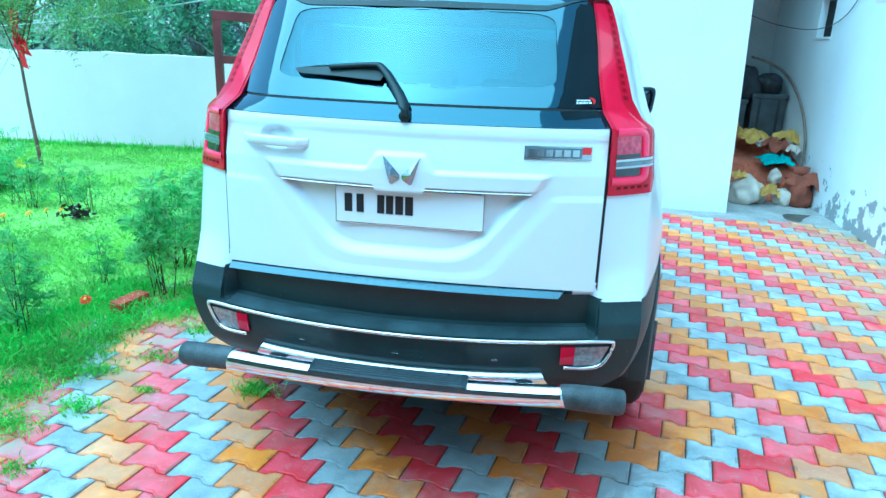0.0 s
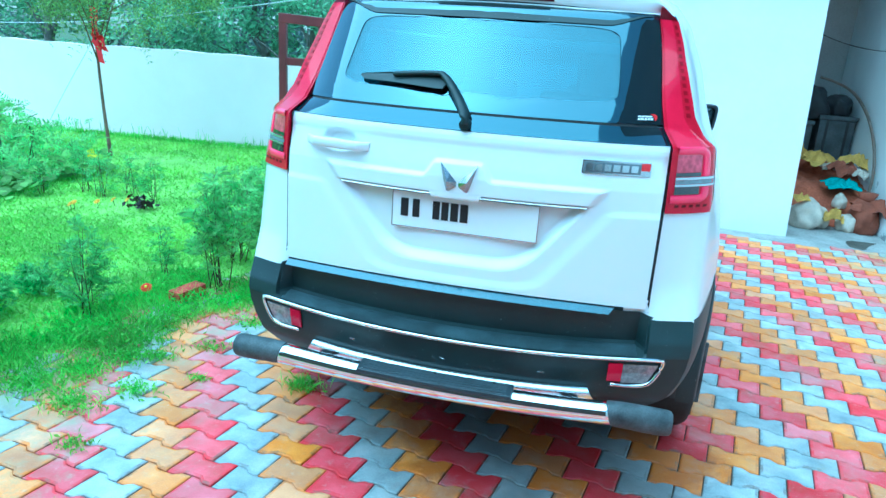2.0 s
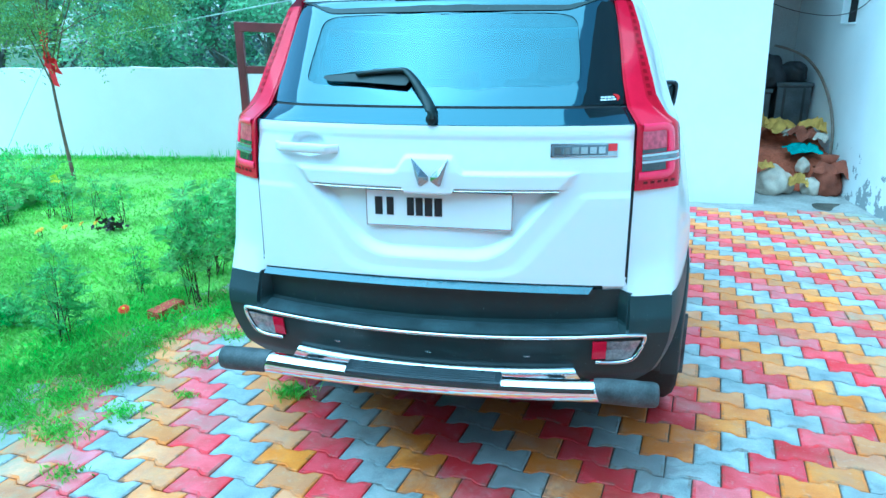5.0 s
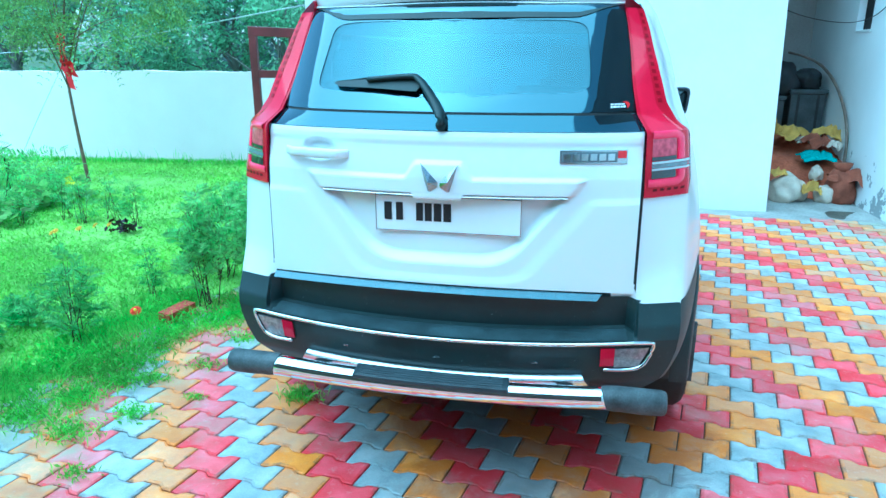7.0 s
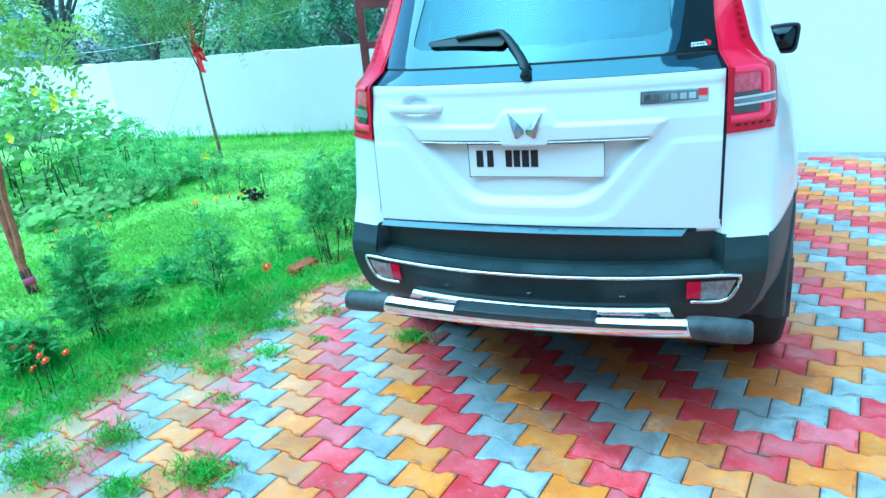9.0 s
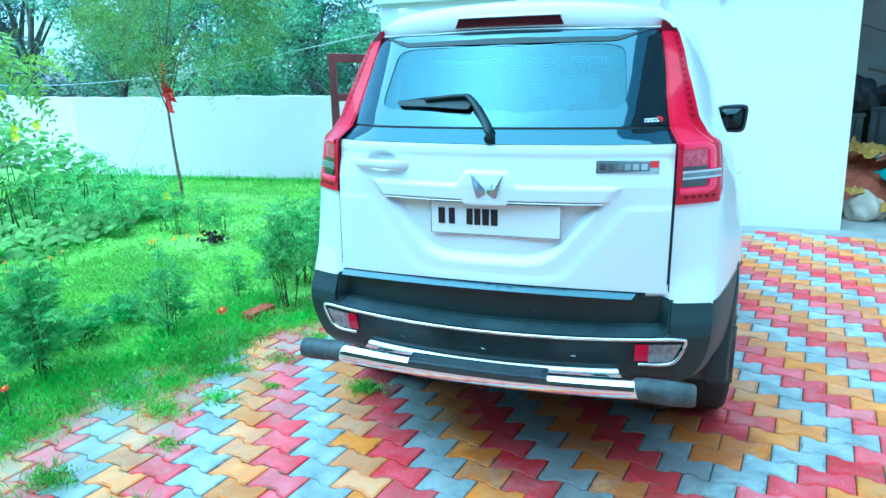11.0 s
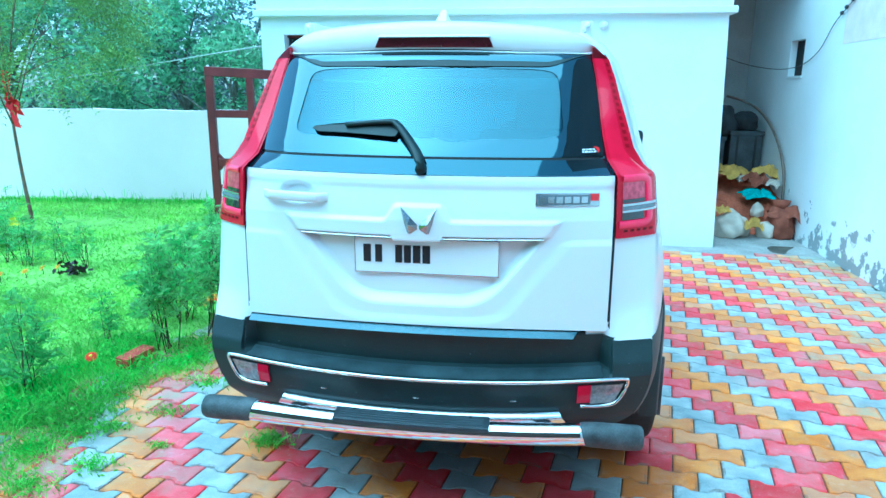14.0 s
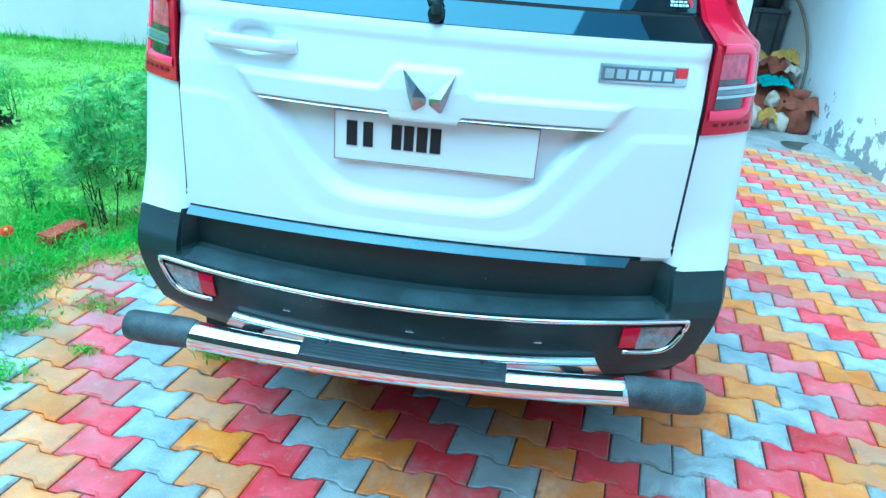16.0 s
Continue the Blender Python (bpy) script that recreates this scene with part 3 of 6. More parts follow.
w2 = thing("window_2", "small open slot window with a dark inside", "window", kind="structure")
part("reveal", boxed((rx + 0.075, ry0, rz0), (rx + 0.24, ry1, rz1)), w2, "dark recess", M_DARK)
part("window_sill", boxed((rx - 0.012, ry0 - 0.02, rz0 - 0.025), (rx + 0.1, ry1 + 0.02, rz0 - 0.002), 0.004), w2, "", M_WALL)
walled("wall_patch", (rx - 0.004, 3.2, 2.08), (rx + 0.002, 5.0, 3.2), "pinkish bare plaster patch high on the white wall", M_PATCH, "plaster patch", 0.0)
walled("wall_passage_end", (hx1 - 0.2, 8.0, -0.1), (rx + 0.25, 8.25, 3.9), "grey plastered wall closing the shaded passage", M_GREY_PLASTER)
# slab out of view, added to keep sky light off the passage's depth
walled("ceiling_shade_slab", (hx1 + 0.001, 6.1, 2.98), (rx - 0.001, 8.0, 3.15), "unseen concrete roof slab added to shade the passage", M_CONCRETE, "roof slab")

# plain unseen wall added behind, dark and high to block light under the car
walled("wall_yard_blocker", (-9.5, -6.75, -0.1), (rx + 0.25, -6.5, 6.4), "unseen dark wall closing the yard and blocking light from behind", M_UNSEEN_WALL)

# apron of bare concrete between paving and house
ab = bmesh.new()
bmesh.ops.create_grid(ab, x_segments=50, y_segments=24, size=0.5, matrix=Matrix.Translation((0.40, 5.35, 0.0)) @ Matrix.Diagonal((5.8, 1.6, 1, 1)))
for v in ab.verts:
    v.co.z = -0.006 + 0.012 * noise.noise(Vector((v.co.x * 2.2, v.co.y * 2.2, 0)))
solid("pavement_apron", ab, "dusty worn concrete strip along the house", "pavement", M_CONCRETE, kind="structure", smooth=True)

# ---- paving lattice ----
PL, PW, PT = 0.2063, 0.1277, radians(-6.2)
SKEW = 0.068
PO = Vector((0.850, 0.029))
PU = Vector((math.cos(PT), math.sin(PT)))
PV = Vector((-math.sin(PT), math.cos(PT))) + SKEW * PU
TURN_ROW = 5


def paver_colour(h, r):
    """Diamond bands of grey, red and ochre spreading from one paver."""
    k = (abs(h) + abs(r - TURN_ROW) - 5) // 2
    return k % 3


def paver_outline(grow=0.0):
    d, hl, hw = 0.011, PL / 2 - 0.0024 - grow, PW / 2 - 0.0024 - grow
    top = [(-hl, hw + d), (-0.062, hw + d * 0.9), (-0.034, hw - d), (0.034, hw - d), (0.062, hw + d * 0.9), (hl, hw + d)]
    return top + [(x, -y) for x, y in reversed(top)]


def paver_geometry(lift=0.0, tilt=(0, 0)):
    lo, hi, rim = ([(x + SKEW * y, y) for x, y in paver_outline(g)] for g in (0.0, 0.0040, 0.0125))
    v = [(x, y, -0.012) for x, y in lo] + [(x, y, -0.004 + lift + x * tilt[0] + y * tilt[1]) for x, y in lo] + [(x, y, lift - 0.0006 + x * tilt[0] + y * tilt[1]) for x, y in hi] + [(x, y, lift + x * tilt[0] + y * tilt[1]) for x, y in rim]
    n = 12
    f = [tuple(range(3 * n, 4 * n))[::-1]]
    for k in range(n):
        a, b = k, (k + 1) % n
        f.append((n + a, n + b, 2 * n + b, 2 * n + a)[::-1])
        f.append((a, b, n + b, n + a)[::-1])
        f.append((2 * n + a, 2 * n + b, 3 * n + b, 3 * n + a)[::-1])
    return v, [tuple(reversed(q)) for q in f]


pavement = solid("pavement", boxed((-2.6, -6.5, -0.10), (rx, 5.2, -0.011)), "block paving in diamond bands of pale grey, red and ochre", "paving", M_SAND, kind="structure")

# ---- car: surface of the back ----
def lerp_table(z, zs, vs):
    return float(np.interp(z, zs, vs))


def back_y(x, z):
    """How far back the tail lies at a place across and up."""
    c = lerp_table(z, (0.30, 0.42, 0.50, 0.62, 0.668, 0.684, 0.694, 0.81, 1.20, 1.33, 1.38, 1.74, 1.83, 1.87), (-0.05, -0.10, -0.175, -0.205, -0.212, -0.150, -0.132, -0.145, -0.14, -0.12, -0.10, 0.16, 0.30, 0.60))
    if abs(x) > 0.645 and 0.66 < z < 0.88:
        full = lerp_table(z, (0.66, 0.668, 0.72, 0.80, 0.88), (-0.211, -0.212, -0.203, -0.165, -0.145))
        w = min(1.0, (abs(x) - 0.645) / 0.025)
        c += (full - c) * w * w * (3 - 2 * w)
    bend = lerp_table(z, (0.80, 1.14), (0.0, 1.92))
    hood = lerp_table(z, (1.14, 1.346, 1.43, 1.60, 1.74), (0.0, 0.3, 0.75, 1.0, 1.2))
    return c + 0.24 * x * x + bend * max(0.0, abs(x) - 0.62) ** 2 + hood * max(0.0, abs(x) - 0.43) ** 2


def corner_x(z):
    return lerp_table(z, (0.30, 0.42, 0.46, 0.50, 0.56, 0.62, 0.70, 0.80, 1.14, 1.346, 1.378, 1.43, 1.482, 1.543, 1.603, 1.664, 1.733, 1.775, 1.80, 1.83, 1.87), (0.60, 0.68, 0.72, 0.755, 0.785, 0.80, 0.807, 0.806, 0.802, 0.784, 0.752, 0.719, 0.705, 0.687, 0.669, 0.654, 0.630, 0.605, 0.59, 0.55, 0.30))


def side_x(z):
    return lerp_table(z, (0.30, 0.50, 0.75, 0.89, 1.01, 1.13, 1.30, 1.37, 1.45, 1.58, 1.73, 1.80, 1.83, 1.87), (0.90, 0.950, 0.951, 0.945, 0.927, 0.906, 0.864, 0.829, 0.800, 0.763, 0.700, 0.645, 0.57, 0.32))


def front_y(z):
    return lerp_table(z, (0.30, 0.50, 0.75, 0.98, 1.06, 1.12, 1.20, 1.45, 1.70, 1.80, 1.87), (4.36, 4.46, 4.49, 4.42, 4.20, 3.55, 3.30, 2.95, 2.55, 2.35, 2.0))


NB, NC, NS, NF = 28, 6, 26, 10


def outline(z):
    """Half of the car's outline at one height, from the middle of the back round to the middle of the front."""
    xc, xs, yf = corner_x(z), side_x(z), front_y(z)
    pts = [(xc * i / NB, back_y(xc * i / NB, z)) for i in range(NB)]
    y0, y1 = back_y(xc, z), 0.60
    slope = (back_y(xc, z) - back_y(xc - 0.02, z)) / 0.02
    p0, p3 = Vector((xc, y0)), Vector((xs, y1))
    d0 = Vector((1, max(slope, 0.3))).normalized()
    p1, p2 = p0 + d0 * 0.16 * (xs - xc + 0.02), p3 - Vector((0.25 * (xs - xc), 0.34 * (y1 - y0)))
    for i in range(NC + 1):
        t = i / NC
        q = p0 * (1 - t) ** 3 + p1 * 3 * t * (1 - t) ** 2 + p2 * 3 * t * t * (1 - t) + p3 * t ** 3
        pts.append((q.x, q.y))
    ye = yf - 0.75
    for i in range(1, NS + 1):
        y = y1 + (ye - y1) * i / NS
        pts.append((xs * (1 - 0.012 * (i / NS) ** 2), y))
    xl = pts[-1][0]
    for i in range(1, NF + 1):
        a = i / NF * math.pi / 2
        pts.append((xl * math.cos(a) ** 0.75 if i < NF else 0.0, ye + 0.75 * math.sin(a)))
    return pts


WHEELS = (0.80, 3.55)
car = thing("car", "white sport utility car parked with its tail to the drive", "car")


def shell(name, levels, keep, mat, label="", offset=0.0, drop=None, sharp=0):
    """The car's skin between heights, with only the cells that keep() wants, on both sides."""
    rows = [outline(z) for z in levels]
    n = len(rows[0])
    bm = bmesh.new()
    for sg in (1, -1):
        grid = []
        for z, row in zip(levels, rows):
            line = []
            for i, (x, y) in enumerate(row):
                a, b = row[max(i - 1, 0)], row[min(i + 1, n - 1)]
                t = Vector((b[0] - a[0], b[1] - a[1], 0))
                nn = Vector((t.y, -t.x, 0)).normalized() if t.length > 1e-6 else Vector((0, -1, 0))
                if i == 0:
                    nn = Vector((0, -1, 0))
                line.append(bm.verts.new((sg * (x + nn.x * offset), y + nn.y * offset, z - (drop(x, z) if drop else 0.0))))
            grid.append(line)
        for j in range(len(levels) - 1):
            for i in range(n - 1):
                p = [rows[j][i], rows[j][i + 1], rows[j + 1][i], rows[j + 1][i + 1]]
                cx, cy, cz = sum(q[0] for q in p) / 4, sum(q[1] for q in p) / 4, (levels[j] + levels[j + 1]) / 2
                if keep(cx, cy, cz, i):
                    f = (grid[j][i], grid[j][i + 1], grid[j + 1][i + 1], grid[j + 1][i])
                    bm.faces.new(f if sg > 0 else f[::-1])
    bmesh.ops.remove_doubles(bm, verts=bm.verts, dist=0.0006)
    bmesh.ops.delete(bm, geom=[v for v in bm.verts if not v.link_faces], context="VERTS")
    me = finish(bm, name, mat, True)
    if sharp:
        me.set_sharp_from_angle(angle=radians(sharp))
    return part(name, me, car, label)


def in_arch(y, z, r=0.46):
    return any((y - w) ** 2 + (z - 0.40) ** 2 < r * r for w in WHEELS)


def window_cell(x, y, z, i):
    back = i < NB and 1.395 < z < 1.74
    sides = 0.95 < y < 2.75 and 1.37 < z < 1.66 and i >= NB
    screen = y > 2.2 and z > 1.2 and z < 1.70 and i > NB + NC + NS - 2
    return back or sides or screen


LV = sorted(set([0.42 + 0.03 * i for i in range(15)] + [0.84 + 0.026 * i for i in range(40)] + [0.76, 0.81, 1.14, 1.345, 1.38, 1.42, 1.715, 1.83, 1.845, 1.86, 1.87]))
LV = [z for z in LV if z <= 1.87]
shell("body", [z for z in LV if z >= 0.745], lambda x, y, z, i: not (y < 0.74 and z < 0.787) and not window_cell(x, y, z, i) and not in_arch(y, z) and not (i < NB and ((abs(x) < 0.58 and z < 1.40) or (z > 1.14 and z < 1.74))), M_CARWHITE, "glossy white painted body")
roof = bmesh.new()
box(roof, (-0.34, 0.55, 1.855), (0.34, 2.1, 1.868), 0.006)
part("roof", roof, car, "", M_CARWHITE)
def smooth01(t):
    t = min(1.0, max(0.0, t))
    return t * t * (3 - 2 * t)


def bumper_drop(x, z):
    return 0.014 * smooth01((x - 0.645) / 0.03) * smooth01((z - 0.66) / 0.12)


def bumper_cell(x, y, z, i):
    round_under = z < 0.42 + 0.11 * smooth01((abs(x) - 0.62) / 0.25)
    return y < 0.75 and not in_arch(y, z, 0.47) and not round_under


shell("rear_bumper", sorted([0.40 + 0.0205 * i for i in range(20)] + [0.668, 0.676, 0.684, 0.694, 0.803]), bumper_cell, M_PLASTIC, "black textured plastic bumper", 0.004, bumper_drop, 28)
shell("sill", [0.40 + 0.05 * i for i in range(8)], lambda x, y, z, i: y >= 0.62 and not in_arch(y, z, 0.45), M_PLASTIC, "black plastic lower cladding", 0.006)
fl = bmesh.new()
box(fl, (-0.72, 0.12, 0.27), (0.72, 4.2, 0.40), 0.03)
part("underbody", fl, car, "dark underbody", M_DARK)
sp = bmesh.new()
bmesh.ops.create_cone(sp, cap_ends=True, radius1=0.11, radius2=0.11, depth=0.9, segments=14, matrix=Matrix.Translation((0.1, 0.30, 0.36)) @ pose(0, 0, 0, 0, 90, 0))
part("silencer", sp, car, "dark exhaust silencer", M_DARK)


def patch(name, x0, x1, z0, z1, nx, nz, off, mat, label="", thick=0.012, parent=None, smooth=True, base=back_y):
    """A panel laid on the back of the car; x0 and x1 may follow the height, off the place."""
    f0 = x0 if callable(x0) else (lambda z: x0)
    f1 = x1 if callable(x1) else (lambda z: x1)
    fo = off if callable(off) else (lambda x, z: off)
    V, F = [], []
    for k in range(2):
        for j in range(nz + 1):
            z = z0 + (z1 - z0) * j / nz
            a, b = f0(z), f1(z)
            for i in range(nx + 1):
                x = a + (b - a) * i / nx
                V.append((x, base(x, z) - fo(x, z) + (thick if k else 0), z))
    w = nx + 1
    n1 = w * (nz + 1)
    for j in range(nz):
        for i in range(nx):
            a = j * w + i
            F.append((a, a + 1, a + 1 + w, a + w))
            F.append((n1 + a, n1 + a + w, n1 + a + 1 + w, n1 + a + 1))
    for i in range(nx):
        F.append((i + 1, i, n1 + i, n1 + i + 1))
        a = nz * w + i
        F.append((a, a + 1, n1 + a + 1, n1 + a))
    for j in range(nz):
        a = j * w
        F.append((a, a + w, n1 + a + w, n1 + a))
        a = j * w + nx
        F.append((a + w, a, n1 + a, n1 + a + w))
    me = mesh_of(name, V, F, mat, smooth)
    if smooth:
        me.set_sharp_from_angle(angle=radians(40))
    return part(name, me, parent or car, label)


def plate_field(x, z):
    """Depth in metres inside the rounded edge of the sunken field round the number plate."""
    d1 = z - 0.900
    d2 = (0.232 + (z - 0.900) * 0.82 - abs(x)) * 0.77
    h = min(1.0, max(0.0, 0.5 + 0.5 * (d2 - d1) / 0.07))
    return d2 + (d1 - d2) * h - 0.07 * h * (1 - h)


def gate_relief(x, z):
    o = 0.007
    a = abs(x)
    d = plate_field(x, z)
    o -= 0.030 * smooth01(d / 0.042) * smooth01((1.146 - z) / 0.008)
    # moulded shoulder above the plate, stepping up round the emblem
    top = 1.207 + 0.050 * (1 - smooth01((a - 0.072) / 0.045))
    sh = smooth01((top - z) / 0.016) * smooth01((z - 1.143) / 0.006) * smooth01((0.445 + (z - 1.146) * 0.75 - a) / 0.03)
    o += 0.014 * sh
    # hollow behind the pull handle
    e = math.hypot((x + 0.435) / 0.075, (z - 1.273) / 0.042)
    o -= 0.024 * smooth01((1 - e) / 0.5)
    # raised lower corners with a soft crease
    o += 0.007 * smooth01((-d - 0.035) / 0.05) * smooth01((1.140 - z) / 0.025)
    # hollow under the window edge
    o -= 0.004 * smooth01((1.318 - z) / 0.02) * smooth01((z - 1.22) / 0.08)
    return o


def arched(ob, z_top, depth, lift=0.022):
    """Lifts the middle of a panel's lower edge into a shallow arch."""
    for v in ob.data.vertices:
        v.co.z += lift * max(0.0, 1 - (v.co.x / 0.65) ** 2) * smooth01((z_top - v.co.z) / depth)
    return ob


gate = patch("tailgate", -0.646, 0.646, 0.815, 1.345, 220, 140, gate_relief, M_CARWHITE, "white tailgate with a sunken plate field", 0.02)
arched(gate, 0.89, 0.07)
for sx in (-1, 1):
    patch("panel_gap", sx * 0.6465, sx * 0.6565, 0.80, 1.345, 1, 30, 0.0025, M_DARK, "dark shut line", 0.004)


def lamp_in(z):
    return lerp_table(z, (1.14, 1.346, 1.394, 1.465, 1.516, 1.567, 1.629, 1.683, 1.738, 1.775), (0.657, 0.652, 0.622, 0.608, 0.601, 0.596, 0.588, 0.579, 0.566, 0.567))


def lamp_edge(z):
    return lerp_table(z, (1.14, 1.70, 1.733, 1.775), (corner_x(1.14), corner_x(1.70), 0.630, 0.574)) if z > 1.70 else corner_x(z)


def lamp_out(z):
    """The outer edge; the lower box wraps a little round the corner."""
    return lamp_edge(z) + 0.018 * smooth01((1.372 - z) / 0.05) * (0.35 + 0.65 * smooth01((z - 1.138) / 0.05))


def lamp_y(x, z):
    """The face of the tall lamp, from its inner edge to its outer one."""
    a = lerp_table(z, (1.14, 1.346, 1.394, 1.465, 1.516, 1.567, 1.629, 1.683, 1.738, 1.775), (-0.036, -0.026, 0.048, 0.104, 0.140, 0.178, 0.215, 0.240, 0.258, 0.262))
    b = lerp_table(z, (1.14, 1.346, 1.43, 1.482, 1.543, 1.603, 1.664, 1.733, 1.775), (0.075, 0.112, 0.138, 0.162, 0.188, 0.218, 0.254, 0.290, 0.27))
    f = (abs(x) - lamp_in(z)) / max(0.004, lamp_edge(z) - lamp_in(z))
    past = max(0.0, abs(x) - lamp_edge(z))
    f = min(f, 1.0)
    return a + (b - a) * f * (0.75 + 0.25 * f) + 1.1 * past + 85 * past * past


def belt_y(x, z):
    f = (z - 1.347) / 0.05
    lo, hi = back_y(x, 1.347), back_y(x, 1.397) + 1.25 * max(0.0, abs(x) - 0.43) ** 2
    return lo + (hi - lo) * f


patch("belt_trim", lambda z: -lamp_in(z) + 0.003, lambda z: lamp_in(z) - 0.003, 1.347, 1.397, 40, 6, 0.006, M_PIANO, "gloss black band under the rear window", 0.012, base=belt_y)
patch("panel_gap", -0.60, 0.60, 1.3965, 1.4035, 40, 1, 0.004, M_DARK, "dark shut line", 0.004, base=belt_y)


# rear window: black border band and clear glass inside it
GX, GZ0, GZ1 = 0.452, 1.462, 1.695


def glass_y(x, z):
    """The rear glass, bent forward towards the pillars."""
    hood = lerp_table(z, (1.346, 1.43, 1.60, 1.74), (0.3, 0.75, 1.0, 1.2))
    return back_y(x, z) + (1.75 - hood) * max(0.0, abs(x) - 0.43) ** 2


rear_window = patch("rear_window", lambda z: -lamp_in(z) + 0.005, lambda z: lamp_in(z) - 0.005, 1.404, 1.745, 40, 24, 0.0035, M_GLASS, "tinted rear window with a black border", 0.004, base=glass_y)
rear_window.visible_shadow = False
V, F = [], []
ring = 96
for k in range(ring):
    a = 2 * math.pi * k / ring
    ca, sa = math.cos(a), math.sin(a)
    p = 0.22
    iz = (GZ0 + GZ1) / 2 + math.copysign(abs(sa) ** p, sa) * (GZ1 - GZ0) / 2
    ix = math.copysign(abs(ca) ** p, ca) * (GX + 0.008 - 0.12 * (iz - (GZ0 + GZ1) / 2))
    tt = max(abs(ca), abs(sa))
    ozv = (1.404 + 1.745) / 2 + math.copysign(min(1, abs(sa) / tt), sa) * 0.1695
    oxv = math.copysign(min(1, abs(ca) / tt), ca) * (lamp_in(ozv) - 0.004)
    for f in (0.0, 0.15, 0.3, 0.45, 0.6, 0.75, 0.9, 1.0):
        x, z = ix + (oxv - ix) * f, iz + (ozv - iz) * f
        V.append((x, glass_y(x, z) - 0.0062, z))
for k in range(ring):
    for j in range(7):
        a, b = k * 8 + j, ((k + 1) % ring) * 8 + j
        F.append((a, b, b + 1, a + 1))
part("window_border", mesh_of("window_border", V, F, M_PIANO, True), rear_window, "black ceramic border band")

# tail lamps
def side_lamp(sx):
    lamp = patch("tail_lamp", lambda z: sx * lamp_in(z), lambda z: sx * lamp_out(z), 1.138, 1.775, 14, 72, lambda x, z: 0.004 + 0.006 * smooth01((1.36 - z) / 0.04), M_RED_SHELL, "tall red tail lamp running up the pillar", 0.05, base=lamp_y)
    def on(name, a, b, z0, z1, off, mat, label, nz=16):
        def at(t):
            g_ = t if callable(t) else (lambda z: t)
            return lambda z: sx * (lamp_in(z) + (lamp_out(z) - lamp_in(z)) * g_(z))
        o = lambda x, z: 0.004 + 0.006 * smooth01((1.36 - z) / 0.04) + off
        return patch(name, at(a), at(b), z0, z1, 8, nz, o, mat, label, 0.006, lamp, base=lamp_y)
    def guide(name, path, half, off, mat, label):
        """A raised rounded strip that follows a line over the lamp's face."""
        pts = []
        for f, z in path:
            pts.append(Vector((lamp_in(z) + (lamp_out(z) - lamp_in(z)) * f, z)))
        V, F = [], []
        for i, c in enumerate(pts):
            t = (pts[min(i + 1, len(pts) - 1)] - pts[max(i - 1, 0)]).normalized()
            for u, h in ((-1, -0.004), (-0.8, 0.0), (-0.4, 0.002), (0, 0.003), (0.4, 0.002), (0.8, 0.0), (1, -0.004)):
                x, z = c.x - t.y * u * half, c.y + t.x * u * half
                V.append((sx * x, lamp_y(x, z) - 0.010 - off - h, z))
        for i in range(len(pts) - 1):
            for k in range(6):
                a = i * 7 + k
                F.append((a, a + 7, a + 8, a + 1) if sx < 0 else (a, a + 1, a + 8, a + 7))
        return part(name, mesh_of(name, V, F, mat, True), lamp, label)

    on("smoked_lens", 0.13, 0.66, 1.256, 1.268, 0.003, M_SMOKE, "smoked lens band")
    on("reversing_lens", 0.13, 0.97, 1.246, 1.254, 0.006, M_STEEL, "clear silver reversing lens")
    on("reversing_lens", 0.13, 0.97, 1.233, 1.245, 0.004, M_DULL_CLEAR, "clear reversing lens")
    on("reversing_lens", 0.13, 0.97, 1.225, 1.232, 0.006, M_STEEL, "clear silver reversing lens")
    on("smoked_lens", 0.13, 0.64, 1.199, 1.224, 0.003, M_SMOKE, "smoked lens band")
    on("indicator_lens", 0.13, 0.66, 1.269, 1.326, 0.002, M_DULL_LENS, "dull pink indicator lens")
    bend = [(0.62 + 0.15 * math.sin(a), 1.202 - 0.018 * math.cos(a)) for a in np.linspace(0, math.pi / 2, 8)]
    guide("light_guide", [(0.07, 1.184), (0.2, 1.184), (0.35, 1.184), (0.5, 1.184)] + bend + [(0.775, 1.214), (0.775, 1.223)], 0.0135, 0.003, M_PINK_LENS, "pale red light guide looping round the lens")
    bend = [(0.60 + 0.17 * math.sin(a), 1.316 + 0.020 * math.cos(a)) for a in np.linspace(0, math.pi / 2, 8)]
    guide("light_guide", [(0.14, 1.337), (0.3, 1.336), (0.45, 1.336)] + bend + [(0.775, 1.30), (0.775, 1.28), (0.775, 1.256)], 0.0125, 0.004, M_PINK_LENS, "pale red light guide looping round the lens")
    on("light_guide", 0.10, lambda z: 0.64 + 0.22 * smooth01((1.425 - z) / 0.07), 1.345, 1.735, 0.003, M_RED_LENS, "bright red light guide along the pillar", 48)
    on("lamp_cap", 0.02, 0.98, 1.735, 1.772, 0.003, M_RED_DEEP, "dark red cap at the lamp's top", 6)
    for k in range(13):
        z = 1.43 + k * 0.023
        on("lamp_tooth", 0.72, 0.86, z, z + 0.013, 0.002, M_TOOTH, "", 2)
    for k in range(5):
        a = 0.18 + k * 0.15
        on("lamp_tooth", a, a + 0.09, 1.158, 1.166, 0.002, M_RED_DEEP, "", 2)
    patch("lamp_rim", lambda z: sx * (lamp_in(z) - 0.004), lambda z: sx * (lamp_in(z) - 0.0005), 1.138, 1.74, 1, 50, -0.012, M_PIANO, "black lamp edge", 0.03, lamp, base=lamp_y)


for s in (-1, 1):
    side_lamp(s)

# spoiler with the high brake lamp
V, F = [], []
nx = 40
